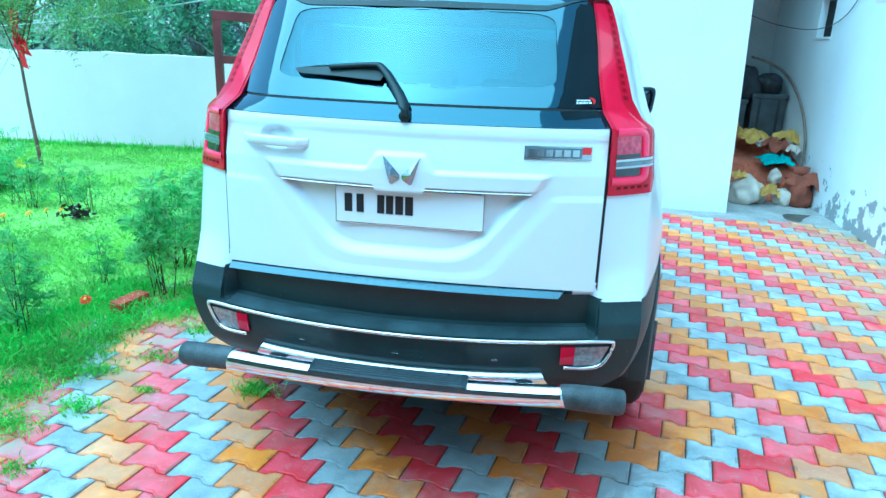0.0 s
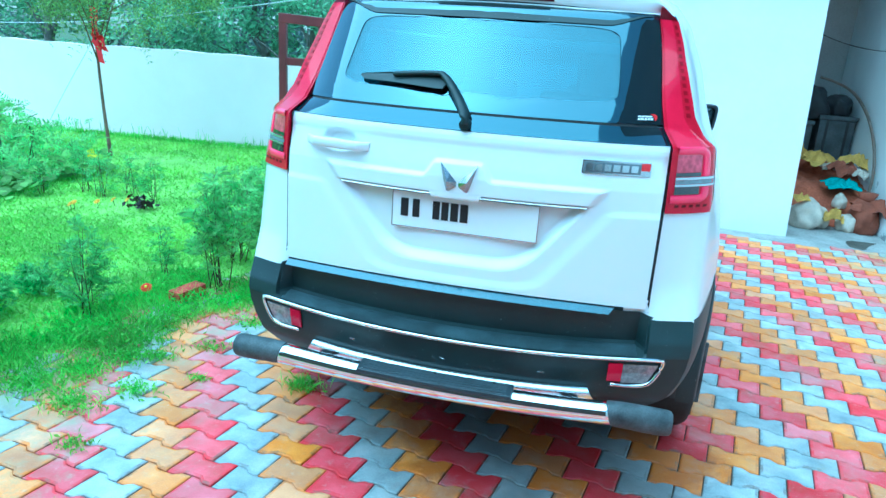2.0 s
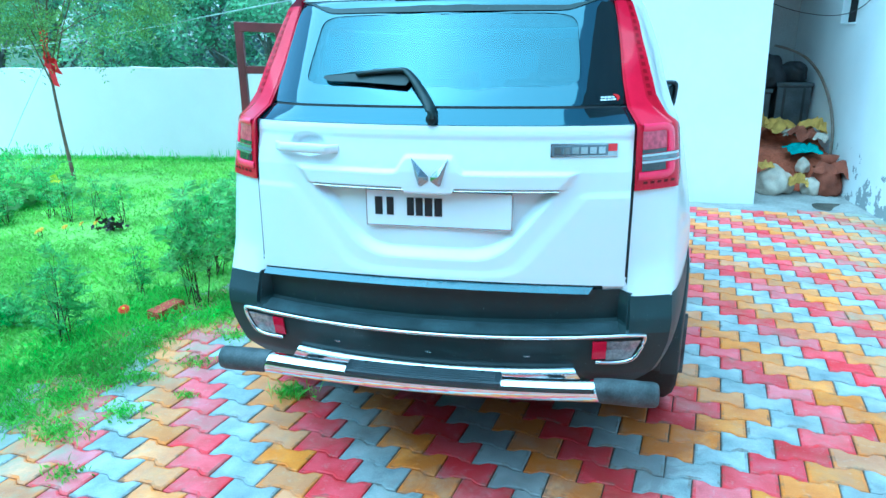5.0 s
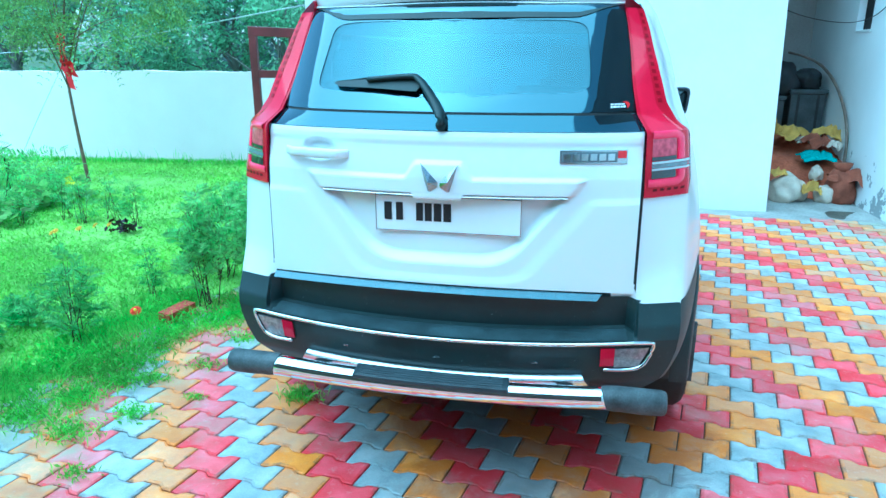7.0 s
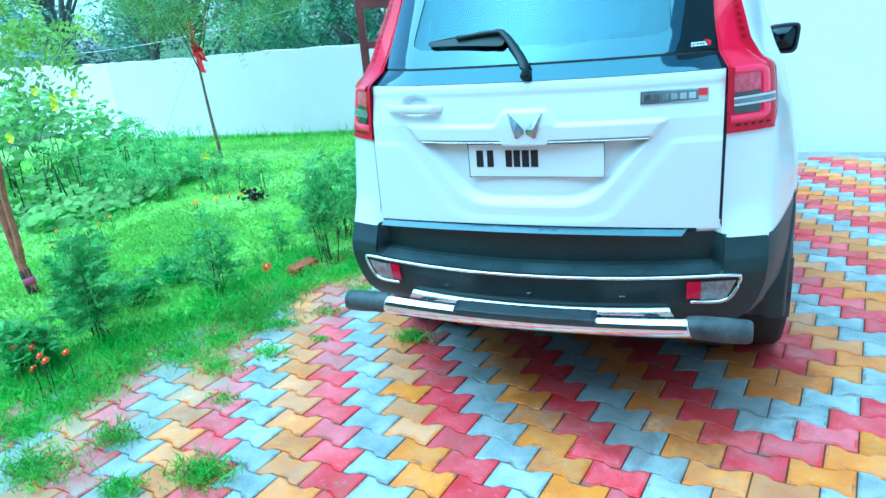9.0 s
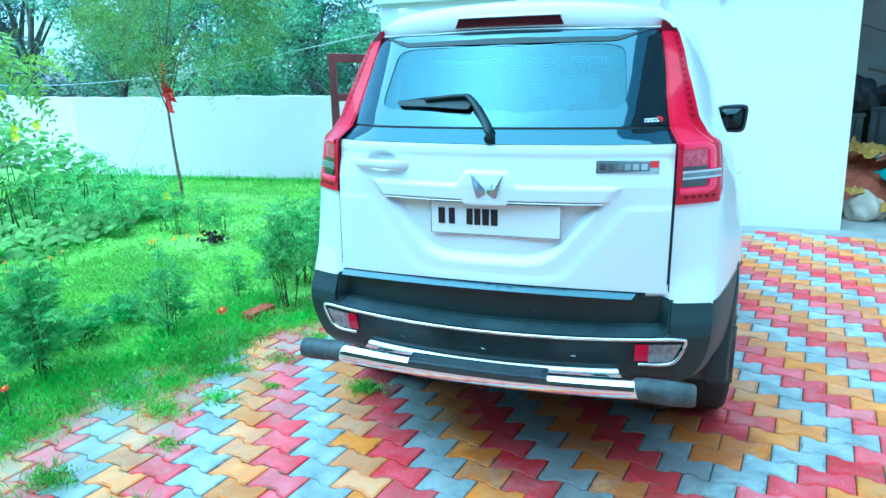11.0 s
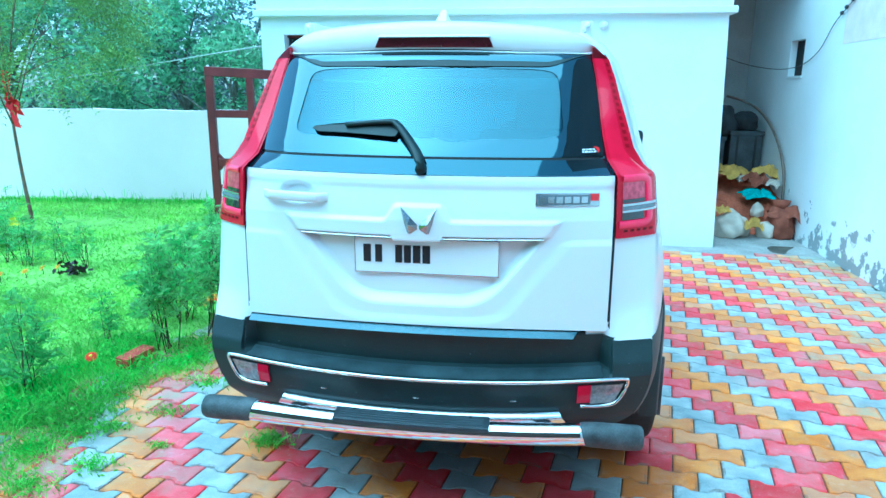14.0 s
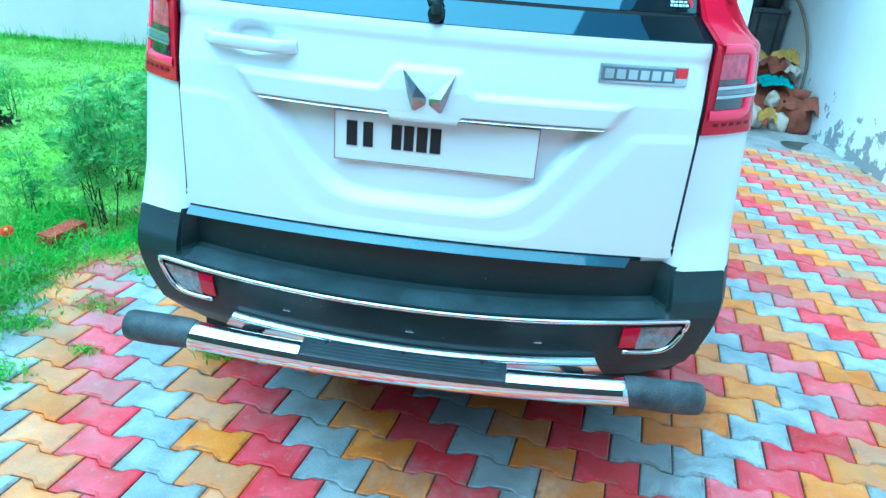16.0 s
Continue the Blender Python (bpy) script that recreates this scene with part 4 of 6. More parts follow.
prof = ((0.62, 1.868), (0.45, 1.875), (0.30, 1.869), (0.235, 1.864), (0.205, 1.856), (0.190, 1.840), (0.182, 1.805), (0.182, 1.776), (0.186, 1.7645), (0.196, 1.758), (0.34, 1.756))


def spoiler_drop(x, z):
    up = smooth01((z - 1.80) / 0.06)
    return x * x * (0.070 + 0.045 * up) + 0.040 * up * abs(x / 0.58) ** 10


for i in range(nx + 1):
    f = -1 + 2 * i / nx
    for y, z in prof:
        x = f * (0.563 + 0.55 * max(0.0, z - 1.764) - 0.25 * max(0.0, z - 1.85))
        V.append((x, y + 0.20 * x * x + 0.05 * abs(f) ** 12, z - spoiler_drop(x, z)))
m = len(prof)
for i in range(nx):
    for k in range(m - 1):
        a = i * m + k
        F.append((a, a + 1, a + m + 1, a + m))
F += [tuple(range(m)), tuple(range(nx * m, nx * m + m))[::-1]]
me = mesh_of("spoiler", V, F, [M_CARWHITE, M_PLASTIC], True, mat_index=[1 if k >= 8 else 0 for i in range(nx) for k in range(m - 1)] + [0, 0])
me.set_sharp_from_angle(angle=radians(45))
spoiler = part("spoiler", me, car, "white roof spoiler")


def spoiler_face(x, z):
    z_ = z + spoiler_drop(x, z)
    return lerp_table(z_, (1.7645, 1.776, 1.805, 1.840, 1.856), (0.186, 0.182, 0.182, 0.190, 0.205)) + 0.20 * x * x


# dark hollow between the spoiler's edge and the glass
V, F = [], []
for i in range(41):
    x = -0.556 + 1.112 * i / 40
    zt = 1.766 - 0.07 * x * x
    zb = 1.703 + 0.040 * smooth01((abs(x) - 0.40) / 0.15)
    for k in range(4):
        z = zb + (zt - zb) * k / 3
        V.append((x, glass_y(x, z) - 0.010 + 0.012 * k / 3, z))
for i in range(40):
    for k in range(3):
        a = i * 4 + k
        F.append((a, a + 4, a + 5, a + 1))
part("spoiler_underside", mesh_of("spoiler_underside", V, F, M_PLASTIC, True), spoiler, "black underside of the spoiler")
patch("brake_lamp", lambda z: -0.217 + (z - 1.767) * 0.45, lambda z: 0.217 - (z - 1.767) * 0.45, 1.769, 1.803, 20, 4, 0.003, M_MAROON, "dark red high brake lamp", 0.01, spoiler, base=spoiler_face)
patch("lamp_shelf", lambda z: -0.228 + (z - 1.767) * 0.6, lambda z: 0.228 - (z - 1.767) * 0.6, 1.805, 1.815, 20, 3, lambda x, z: 0.006 + 0.014 * smooth01((1.815 - z) / 0.01), M_CARWHITE, "", 0.012, spoiler, base=spoiler_face)
for sx in (-1, 1):
    rail = part("roof_rail", tube_mesh("roof_rail", arc_points([(sx * 0.545, 0.44, 1.845), (sx * 0.56, 0.52, 1.874), (sx * 0.58, 1.2, 1.882), (sx * 0.58, 2.1, 1.875), (sx * 0.57, 2.3, 1.84)], 20), 0.011, M_TRIM_WHITE, 8), car, "pale roof rail")
    part("rail_foot", boxed((sx * 0.560 - 0.022, 0.48, 1.82), (sx * 0.560 + 0.022, 0.56, 1.884), 0.008), rail, "", M_TRIM_WHITE)
fin = bmesh.new()
vs = [fin.verts.new(p) for p in ((-0.054, 0.50, 1.862), (0.006, 0.50, 1.862), (0.006, 0.76, 1.862), (-0.054, 0.76, 1.862), (-0.030, 0.60, 1.943), (-0.012, 0.60, 1.943))]
for f in ((0, 1, 5, 4), (1, 2, 5), (3, 0, 4), (2, 3, 4, 5), (0, 3, 2, 1)):
    fin.faces.new([vs[i] for i in f])
part("antenna_fin", fin, car, "white shark fin antenna", M_CARWHITE)

# wiper
arm_pts = arc_points([(0.006, -0.122, 1.368), (0.004, -0.120, 1.395), (-0.03, -0.085, 1.445), (-0.085, -0.045, 1.505), (-0.125, -0.035, 1.515), (-0.27, -0.022, 1.503)], 26)
wiper = part("wiper", tube_mesh("wiper", arm_pts, [0.023 - 0.009 * min(1, i / 20) for i in range(27)], M_PLASTIC, 10, 0.6), car, "black rear wiper")
bl = bmesh.new()
blade = [(-0.397, 1.489), (-0.390, 1.496), (-0.270, 1.510), (-0.121, 1.514), (-0.096, 1.508), (-0.078, 1.488), (-0.092, 1.468), (-0.114, 1.468), (-0.267, 1.477), (-0.372, 1.479)]
fr = [bl.verts.new((x, back_y(x, z) - 0.026, z)) for x, z in blade]
bk = [bl.verts.new((x, back_y(x, z) - 0.007, z)) for x, z in blade]
bl.faces.new(fr)
bl.faces.new(bk[::-1])
for i in range(len(blade)):
    j = (i + 1) % len(blade)
    bl.faces.new((fr[j], fr[i], bk[i], bk[j]))
part("wiper_blade", bl, wiper, "black rubber blade", M_PLASTIC)
hub = bmesh.new()
bmesh.ops.create_cone(hub, cap_ends=True, radius1=0.021, radius2=0.017, depth=0.03, segments=16, matrix=Matrix.Translation((0.006, -0.118, 1.366)) @ pose(0, 0, 0, 90, 0, 0))
part("wiper_hub", hub, wiper, "", M_PLASTIC)

# pull handle
V, F = [], []
hn = 22
for i in range(hn + 1):
    x = -0.567 + 0.249 * i / hn
    e = min(i, hn - i) / 3.0
    lift = 0.012 + 0.028 * smooth01(e)
    hh = 0.0155 + 0.0015 * math.sin(math.pi * i / hn)
    for u, w in ((0.0, -0.8), (0.55, -1.0), (0.85, -0.85), (1.0, -0.45), (1.0, 0.35), (0.9, 0.75), (0.6, 0.95), (0.0, 0.9)):
        V.append((x, back_y(x, 1.262) - lift + 0.020 * (1 - u), 1.263 + hh * w))
for i in range(hn):
    for k in range(7):
        a = i * 8 + k
        F.append((a, a + 8, a + 9, a + 1))
    F.append((i * 8 + 7, i * 8 + 15, i * 8 + 8, i * 8))
F.append(tuple(range(7, -1, -1)))
F.append(tuple(range(hn * 8, hn * 8 + 8)))
hm = mesh_of("handle", V, F, M_CARWHITE, True)
hm.set_sharp_from_angle(angle=radians(50))
part("handle", hm, gate, "white pull handle")

# chrome lip over the plate, with its split round the emblem
for a, b in ((-0.412, -0.086), (0.082, 0.418)):
    patch("chrome_strip", a, b, 1.1405, 1.1455, 16, 2, lambda x, z: 0.015 + (1.1455 - z) * 1.1, M_SATIN, "thin chrome strip over the plate", 0.01, gate)
patch("shadow_slot", -0.40, 0.405, 1.1365, 1.1395, 24, 1, 0.006, M_DARK, "", 0.02, gate)
patch("emblem_tongue", lambda z: -0.078 - (z - 1.128) * 0.6, lambda z: 0.074 + (z - 1.128) * 0.6, 1.128, 1.150, 12, 6, lambda x, z: 0.0205 - 0.004 * smooth01((1.134 - z) / 0.006), M_CARWHITE, "white tongue under the emblem", 0.014, gate)
# number plate
plate = part("number_plate", boxed((-0.221, -0.127, 1.010), (0.272, -0.112, 1.131), 0.002, 1), gate, "white number plate with short dark characters", M_PLATE)
for name, lo, hi in (("plate_rim", (-0.2225, -0.1285, 1.0085), (0.2735, -0.1245, 1.0115)), ("plate_rim", (0.2710, -0.1285, 1.0115), (0.2735, -0.1245, 1.1325)), ("plate_rim", (-0.2225, -0.1285, 1.0115), (-0.2200, -0.1245, 1.1325))):
    part(name, boxed(lo, hi), plate, "", M_STEEL)
for k, (x, w) in enumerate(((-0.178, 0.026), (-0.138, 0.024), (-0.068, 0.024), (-0.038, 0.024), (-0.006, 0.026), (0.027, 0.026))):
    part("character_bar", boxed((x - w / 2, -0.1292, 1.047), (x + w / 2, -0.1272, 1.108)), plate, "", M_INK)
# emblem: two folded metal wings
for sx in (-1, 1):
    eb = bmesh.new()
    out_ = [(0.062, 1.247), (0.047, 1.190), (0.036, 1.157), (0.028, 1.155), (0.004, 1.171), (0.003, 1.186), (0.028, 1.212)]
    f0 = [eb.verts.new((0.005 + sx * x, back_y(x, z) - 0.0225, z)) for x, z in out_]
    top_ = eb.verts.new((0.005 + sx * 0.032, back_y(0, 1.19) - 0.040, 1.189))
    for i in range(7):
        eb.faces.new((f0[i], f0[(i + 1) % 7], top_))
    part("emblem_wing", eb, gate, "polished chrome emblem wing", M_EMBLEM)
# framed badge
badge = patch("badge", 0.387, 0.596, 1.251, 1.292, 10, 2, 0.010, M_STEEL, "silver framed model badge", 0.004, gate)
patch("badge_field", 0.392, 0.566, 1.256, 1.287, 10, 2, 0.0112, M_BADGE_FIELD, "", 0.002, badge)
for k in range(6):
    x = 0.399 + k * 0.0275
    patch("badge_bar", x, x + 0.021, 1.261, 1.282, 2, 1, 0.014, M_SATIN, "", 0.004, badge)
patch("badge_corner", 0.567, 0.594, 1.268, 1.2905, 2, 1, 0.013, M_BADGE_RED, "red corner", 0.004, badge)
V, F = [], []
for i in range(13):
    a = radians(110 - 165 * i / 12)
    wide = 0.0015 + 0.0085 * math.sin(math.pi * i / 12) ** 0.8
    for r in (0.0155, 0.0155 - wide):
        x, z = 0.5795 + r * 1.1 * math.cos(a), 1.4255 + r * 0.75 * math.sin(a)
        V.append((x, glass_y(x, z) - 0.0088, z))
for i in range(12):
    F.append((2 * i, 2 * i + 1, 2 * i + 3, 2 * i + 2))
stk = part("window_sticker", mesh_of("window_sticker", V, F, M_BADGE_RED), rear_window, "small white and red sticker")
for z0, h, cells in ((1.4265, 0.0045, (0.010, 0.007, 0.012, 0.009)), (1.4185, 0.0055, (0.006, 0.011, 0.008, 0.006, 0.009))):
    x = 0.535
    for w in cells:
        patch("sticker_bar", x, x + w, z0, z0 + h, 1, 1, 0.0092, M_PLATE, "", 0.0006, stk, base=glass_y)
        x += w + 0.0022

# bumper details
bumper = [o for o in car.children if o.name == "rear_bumper"][0]
arched(patch("bumper_lip", -0.642, lambda z: 0.530 + (z - 0.792) * 0.9, 0.792, 0.8145, 40, 3, lambda x, z: 0.006 + (0.8145 - z) * 1.5, M_LIP, "sloping black lip under the tailgate", 0.02, bumper), 0.89, 0.07)
for sx in (-1, 1):
    corner = patch("bumper_corner", sx * 0.657, sx * 0.804, 0.664, 0.797, 12, 12, lambda x, z: 0.007, M_PLASTIC, "", 0.07, bumper)
    for v in corner.data.vertices:
        v.co.z -= bumper_drop(abs(v.co.x), v.co.z)
patch("bumper_step", -0.648, 0.648, 0.6700, 0.6862, 60, 4, 0.0075, M_LEDGE, "dusty flat top of the bumper, coloured lighter as if skylit", 0.003, bumper)
ZT = 0.656
trim_l = [(-0.566, 0.560), (-0.645, 0.556), (-0.690, 0.568), (-0.714, 0.610), (-0.724, 0.652)]
run = [(x, back_y(x, z) - 0.012, z) for x, z in trim_l] + [(x, back_y(x, ZT + 0.006) - 0.012, ZT + 0.006) for x in (-0.70, -0.55, -0.35, -0.12, 0.12, 0.35, 0.55, 0.70)] + [(-x, back_y(x, z) - 0.012, z) for x, z in reversed(trim_l)]
part("chrome_trim", tube_mesh("chrome_trim", arc_points(run, 90), 0.0066, M_CHROME, 10), bumper, "chrome moulding looping round both fog lamps")
for sx in (-1, 1):
    patch("fog_lamp", lambda z: sx * 0.600, lambda z: sx * (0.682 + (z - 0.566) * 0.4), 0.566, 0.640, 6, 4, 0.010, M_CLEAR_LENS, "clear ribbed fog lamp lens", 0.01, bumper)
    patch("reflector", sx * 0.553, sx * 0.599, 0.572, 0.642, 3, 3, 0.011, M_RED_LENS, "bright red reflector", 0.01, bumper)
patch("skid_plate", lambda z: -0.497 - (0.538 - z) * 0.62, lambda z: 0.497 + (0.538 - z) * 0.62, 0.476, 0.541, 40, 13, lambda x, z: 0.034 - 0.018 * smooth01((z - 0.522) / 0.02) - 0.004 * smooth01((0.522 - z) / 0.05), M_SATIN, "silver skid strip along the bumper", 0.03, bumper)
for x in (-0.335, 0.004, 0.338):
    patch("parking_sensor", x - 0.010, x + 0.010, 0.583, 0.588, 3, 1, 0.008, M_STEEL, "", 0.004, bumper)

# rear guard bar
def bar_y(x):
    return -0.268 + 0.070 * x * x


def bar_z(x):
    return 0.506 + 0.036 * x * x


guard = part("guard_bar", tube_mesh("guard_bar", [(x, bar_y(x), bar_z(x)) for x in np.linspace(-0.60, 0.60, 25)], 0.037, M_CHROME, 24), car, "polished chrome rear guard bar")


def on_bar(bm):
    """Bends a straight strip to the run of the bar, tipped a little backwards."""
    bmesh.ops.subdivide_edges(bm, edges=[e for e in bm.edges if abs(e.verts[0].co.x - e.verts[1].co.x) > 0.3], cuts=9)
    for v in bm.verts:
        v.co.z += bar_z(v.co.x) + 0.034 + v.co.y * 0.20
        v.co.y += bar_y(v.co.x)
    return bm


pad = part("step_pad", on_bar(boxed((-0.264, -0.052, 0.0), (0.264, 0.014, 0.016), 0.007)), guard, "ribbed black step pad", M_PAD)
for k in range(5):
    y = -0.046 + k * 0.0112
    part("rib", on_bar(boxed((-0.245, y, 0.0145), (0.245, y + 0.006, 0.0180), 0.001, 1)), pad, "", M_PAD)
for x in (-0.20, 0.0, 0.20):
    sb = bmesh.new()
    bmesh.ops.create_cone(sb, cap_ends=True, radius1=0.006, radius2=0.005, depth=0.006, segments=10, matrix=Matrix.Translation((x, bar_y(x) + 0.004, bar_z(x) + 0.052)))
    part("screw", sb, pad, "", M_DARK)
for sx in (-1, 1):
    rings = ((0.572, 0.0385, 0.30), (0.585, 0.0405, 0.30), (0.62, 0.0415, 0.18), (0.67, 0.0425, 0.05), (0.72, 0.0425, 0.0), (0.750, 0.0415, 0.0), (0.762, 0.038, 0.0), (0.767, 0.031, 0.0))
    V, F = [], []
    for x, r, lean in rings:
        for k in range(24):
            a = 2 * math.pi * k / 24
            dy, dz = r * math.cos(a), r * math.sin(a)
            V.append((sx * (x - lean * dz), bar_y(x) + dy + 0.4 * max(0.0, x - 0.62) ** 2, bar_z(0.58) + dz - 0.08 * max(0.0, x - 0.62)))
    for i in range(len(rings) - 1):
        for k in range(24):
            a, b = i * 24 + k, i * 24 + (k + 1) % 24
            F.append((a, b, b + 24, a + 24))
    F += [tuple(range(24))[::-1], tuple(range((len(rings) - 1) * 24, len(rings) * 24))]
    cm = mesh_of("end_cap", V, F, M_RUBBER, True)
    cm.set_sharp_from_angle(angle=radians(50))
    part("end_cap", cm, guard, "scuffed black rubber end cap")
    part("bracket", boxed((sx * 0.45 - 0.025, -0.24, 0.465), (sx * 0.45 + 0.025, 0.05, 0.495), 0.004), guard, "", M_DARK)

# wheels, flaps, mirrors, glass and cabin
def rim_mesh(sx, y):
    b = bmesh.new()
    bmesh.ops.create_cone(b, cap_ends=True, radius1=0.262, radius2=0.262, depth=0.10, segments=36, matrix=Matrix.Translation((sx * 0.82, y, 0.392)) @ pose(0, 0, 0, 0, 90, 0))
    for k in range(5):
        c = bmesh.new()
        box(c, (-0.085, -0.032, 0.02), (0.085, 0.032, 0.255), 0.008)
        bmesh.ops.transform(c, matrix=Matrix.Translation((sx * 0.82, y, 0.392)) @ pose(0, 0, 0, 72 * k, 0, 0), verts=c.verts)
        tmp = bpy.data.meshes.new("spoke")
        c.to_mesh(tmp)
        c.free()
        b.from_mesh(tmp)
        bpy.data.meshes.remove(tmp)
    return finish(b, "rim", M_ALLOY)


def arch_moulding(sx):
    """A rounded plastic lip round the rear wheel opening, sunk into the flank."""
    V, F = [], []
    n, yc = 30, WHEELS[0]
    for i in range(n + 1):
        a = math.pi * (-0.04 + 1.08 * i / n)
        ca, sa = math.cos(a), math.sin(a)
        for r, out in ((0.445, -0.05), (0.447, 0.014), (0.462, 0.022), (0.500, 0.020), (0.520, 0.012), (0.524, -0.05)):
            y, z = yc - r * ca, 0.40 + r * sa
            xb = 0.914 - 0.03 * smooth01((0.45 - y) / 0.2) - 0.10 * max(0.0, z - 0.8)
            V.append((sx * (xb + out), y, z))
    for i in range(n):
        for k in range(5):
            a = i * 6 + k
            F.append((a, a + 1, a + 7, a + 6) if sx < 0 else (a, a + 6, a + 7, a + 1))
    me = mesh_of("arch_moulding", V, F, M_PLASTIC, True)
    return me


def mirror_form(x0, z0, rings, sx, mat):
    """A rounded, slightly leaning door mirror from its face to its nose."""
    V, F = [], []
    n = 28
    for hw, hh, y in rings:
        for k in range(n):
            a = 2 * math.pi * k / n
            u, w = [math.copysign(abs(c) ** 0.42, c) for c in (math.cos(a), math.sin(a))]
            V.append((x0 + sx * (hw * u + 0.10 * hh * w), y, z0 + hh * w * (1 + 0.06 * u)))
    for j in range(len(rings) - 1):
        for k in range(n):
            a, b = j * n + k, j * n + (k + 1) % n
            F.append((a, a + n, b + n, b) if sx > 0 else (a, b, b + n, a + n))
    last = (len(rings) - 1) * n
    F.append(tuple(range(last, last + n)) if sx < 0 else tuple(range(last + n - 1, last - 1, -1)))
    return mesh_of("door_mirror", V, F, mat, True)


def wheel(y, sx):
    prof = ((0.26, -0.115), (0.33, -0.125), (0.370, -0.115), (0.388, -0.09), (0.392, 0.0), (0.388, 0.09), (0.370, 0.115), (0.33, 0.125), (0.26, 0.115))
    n, V, F = 48, [], []
    for k in range(n):
        a = 2 * math.pi * k / n
        for r, x in prof:
            V.append((sx * 0.82 + x, y + r * math.cos(a), 0.392 + r * math.sin(a)))
    q = len(prof)
    for k in range(n):
        for j in range(q - 1):
            a, b = k * q + j, ((k + 1) % n) * q + j
            F.append((a, a + 1, b + 1, b))
    w = part("wheel", mesh_of("tyre", V, F, M_TYRE, True), car, "black tyre on an alloy rim")
    part("rim", rim_mesh(sx, y), w, "alloy rim")


for y in WHEELS:
    for sx in (-1, 1):
        wheel(y, sx)
for sx in (-1, 1):
    part("arch_moulding", arch_moulding(sx), car, "black plastic wheel arch moulding")
    part("mud_flap", boxed((sx * 0.84 - 0.115, 0.37, 0.30), (sx * 0.84 + 0.098, 0.385, 0.56), 0.006), car, "black rubber mud flap", M_RUBBER)
    lb = bmesh.new()
    bmesh.ops.create_cone(lb, cap_ends=True, radius1=0.455, radius2=0.455, depth=0.05, segments=32, matrix=Matrix.Translation((sx * 0.66, WHEELS[0], 0.42)) @ pose(0, 0, 0, 0, 90, 0))
    part("arch_liner", lb, car, "", M_DARK)
    mir = part("door_mirror", mirror_form(sx * 0.992, 1.268, ((0.080, 0.070, 2.472), (0.096, 0.086, 2.466), (0.102, 0.092, 2.476), (0.100, 0.090, 2.54), (0.075, 0.068, 2.60), (0.030, 0.030, 2.63)), sx, M_BLACK_SHELL), car, "black door mirror")
    part("mirror_glass", mirror_form(sx * 0.992, 1.268, ((0.0005, 0.0005, 2.4705), (0.084, 0.074, 2.4705), (0.084, 0.074, 2.476)), sx, M_MIRROR), mir, "dark mirror glass")
    part("mirror_arm", boxed((sx * 0.90 - 0.04, 2.53, 1.19), (sx * 0.90 + 0.05, 2.60, 1.235), 0.01), mir, "", M_PIANO)
    for y in (1.35, 2.35):
        part("door_handle", tube_mesh("door_handle", arc_points([(sx * 0.94, y, 1.06), (sx * 0.972, y + 0.03, 1.065), (sx * 0.972, y + 0.19, 1.065), (sx * 0.94, y + 0.22, 1.06)], 12), 0.013, M_CARWHITE, 8), car, "")
shell("side_glass", [1.36 + 0.03 * i for i in range(11)], lambda x, y, z, i: 0.94 < y < 2.78 and i >= NB, M_GLASS, "tinted side windows", -0.004)
shell("windscreen", [1.18 + 0.04 * i for i in range(14)], lambda x, y, z, i: y > 2.2 and i > NB + NC + NS - 3, M_GLASS, "windscreen", -0.004)
for o in car.children:
    if o.name in ("side_glass", "windscreen"):
        o.visible_shadow = False
cab = bmesh.new()
box(cab, (-0.80, 0.1, 0.55), (0.80, 3.2, 0.62))
part("cabin_floor", cab, car, "", M_INTERIOR)
part("dashboard", boxed((-0.80, 2.95, 0.62), (0.80, 3.25, 1.12), 0.05), car, "", M_INTERIOR)
def seat(x, y, w):
    st = part("seat", boxed((x - w / 2, y, 0.72), (x + w / 2, y + 0.5, 0.88), 0.04), car, "grey upholstered seat", M_INTERIOR)
    b = bmesh.new()
    box(b, (-w / 2, -0.07, 0.0), (w / 2, 0.07, 0.62), 0.05, 3)
    bmesh.ops.transform(b, matrix=Matrix.Translation((x, y, 0.82)) @ pose(0, 0, 0, 12, 0, 0), verts=b.verts)
    part("backrest", b, st, "", M_INTERIOR)
for x in (-0.40, 0.40):
    seat(x, 2.1, 0.50)
    seat(x, 1.15, 0.60)
    for y in (1.02, 1.97):
        hr = bmesh.new()
        box(hr, (x - 0.13, y - 0.05, 1.43), (x + 0.13, y + 0.05, 1.62), 0.04, 3)
        part("headrest", hr, car, "grey headrest", M_INTERIOR)

# ---- gate ----
GX0, GX1, GYP, GZT = -3.09, -1.81, 4.5, 1.84
g = thing("metal_gate", "maroon painted steel gate leaf standing open", "gate", at=(GX0, GYP, 0))


def bar(name, lo, hi, label="", bevel=0.004):
    lo = [a - b for a, b in zip(lo, g.location)]
    hi = [a - b for a, b in zip(hi, g.location)]
    return part(name, boxed(lo, hi, bevel, 1), g, label, M_MAROON_PAINT)


def gate_top(x):
    return GZT - 0.05 * (x - GX0)


RAILS = ((0.07, 0.16), (0.48, 0.555), (0.80, 0.885), (1.315, 1.395))
COLS = ((GX0, GX0 + 0.085), (-2.64, -2.565), (-2.23, -2.155), (GX1 - 0.085, GX1))
for z0, z1 in RAILS:
    for (a0, a1), (b0, b1) in zip(COLS[:-1], COLS[1:]):
        bar("rail", (a1, GYP - 0.02, z0), (b0, GYP + 0.02, z1))
for a0, a1 in COLS:
    bar("stile", (a0, GYP - 0.023, 0.05), (a1, GYP + 0.023, gate_top(a1) - 0.09))
tp = bmesh.new()
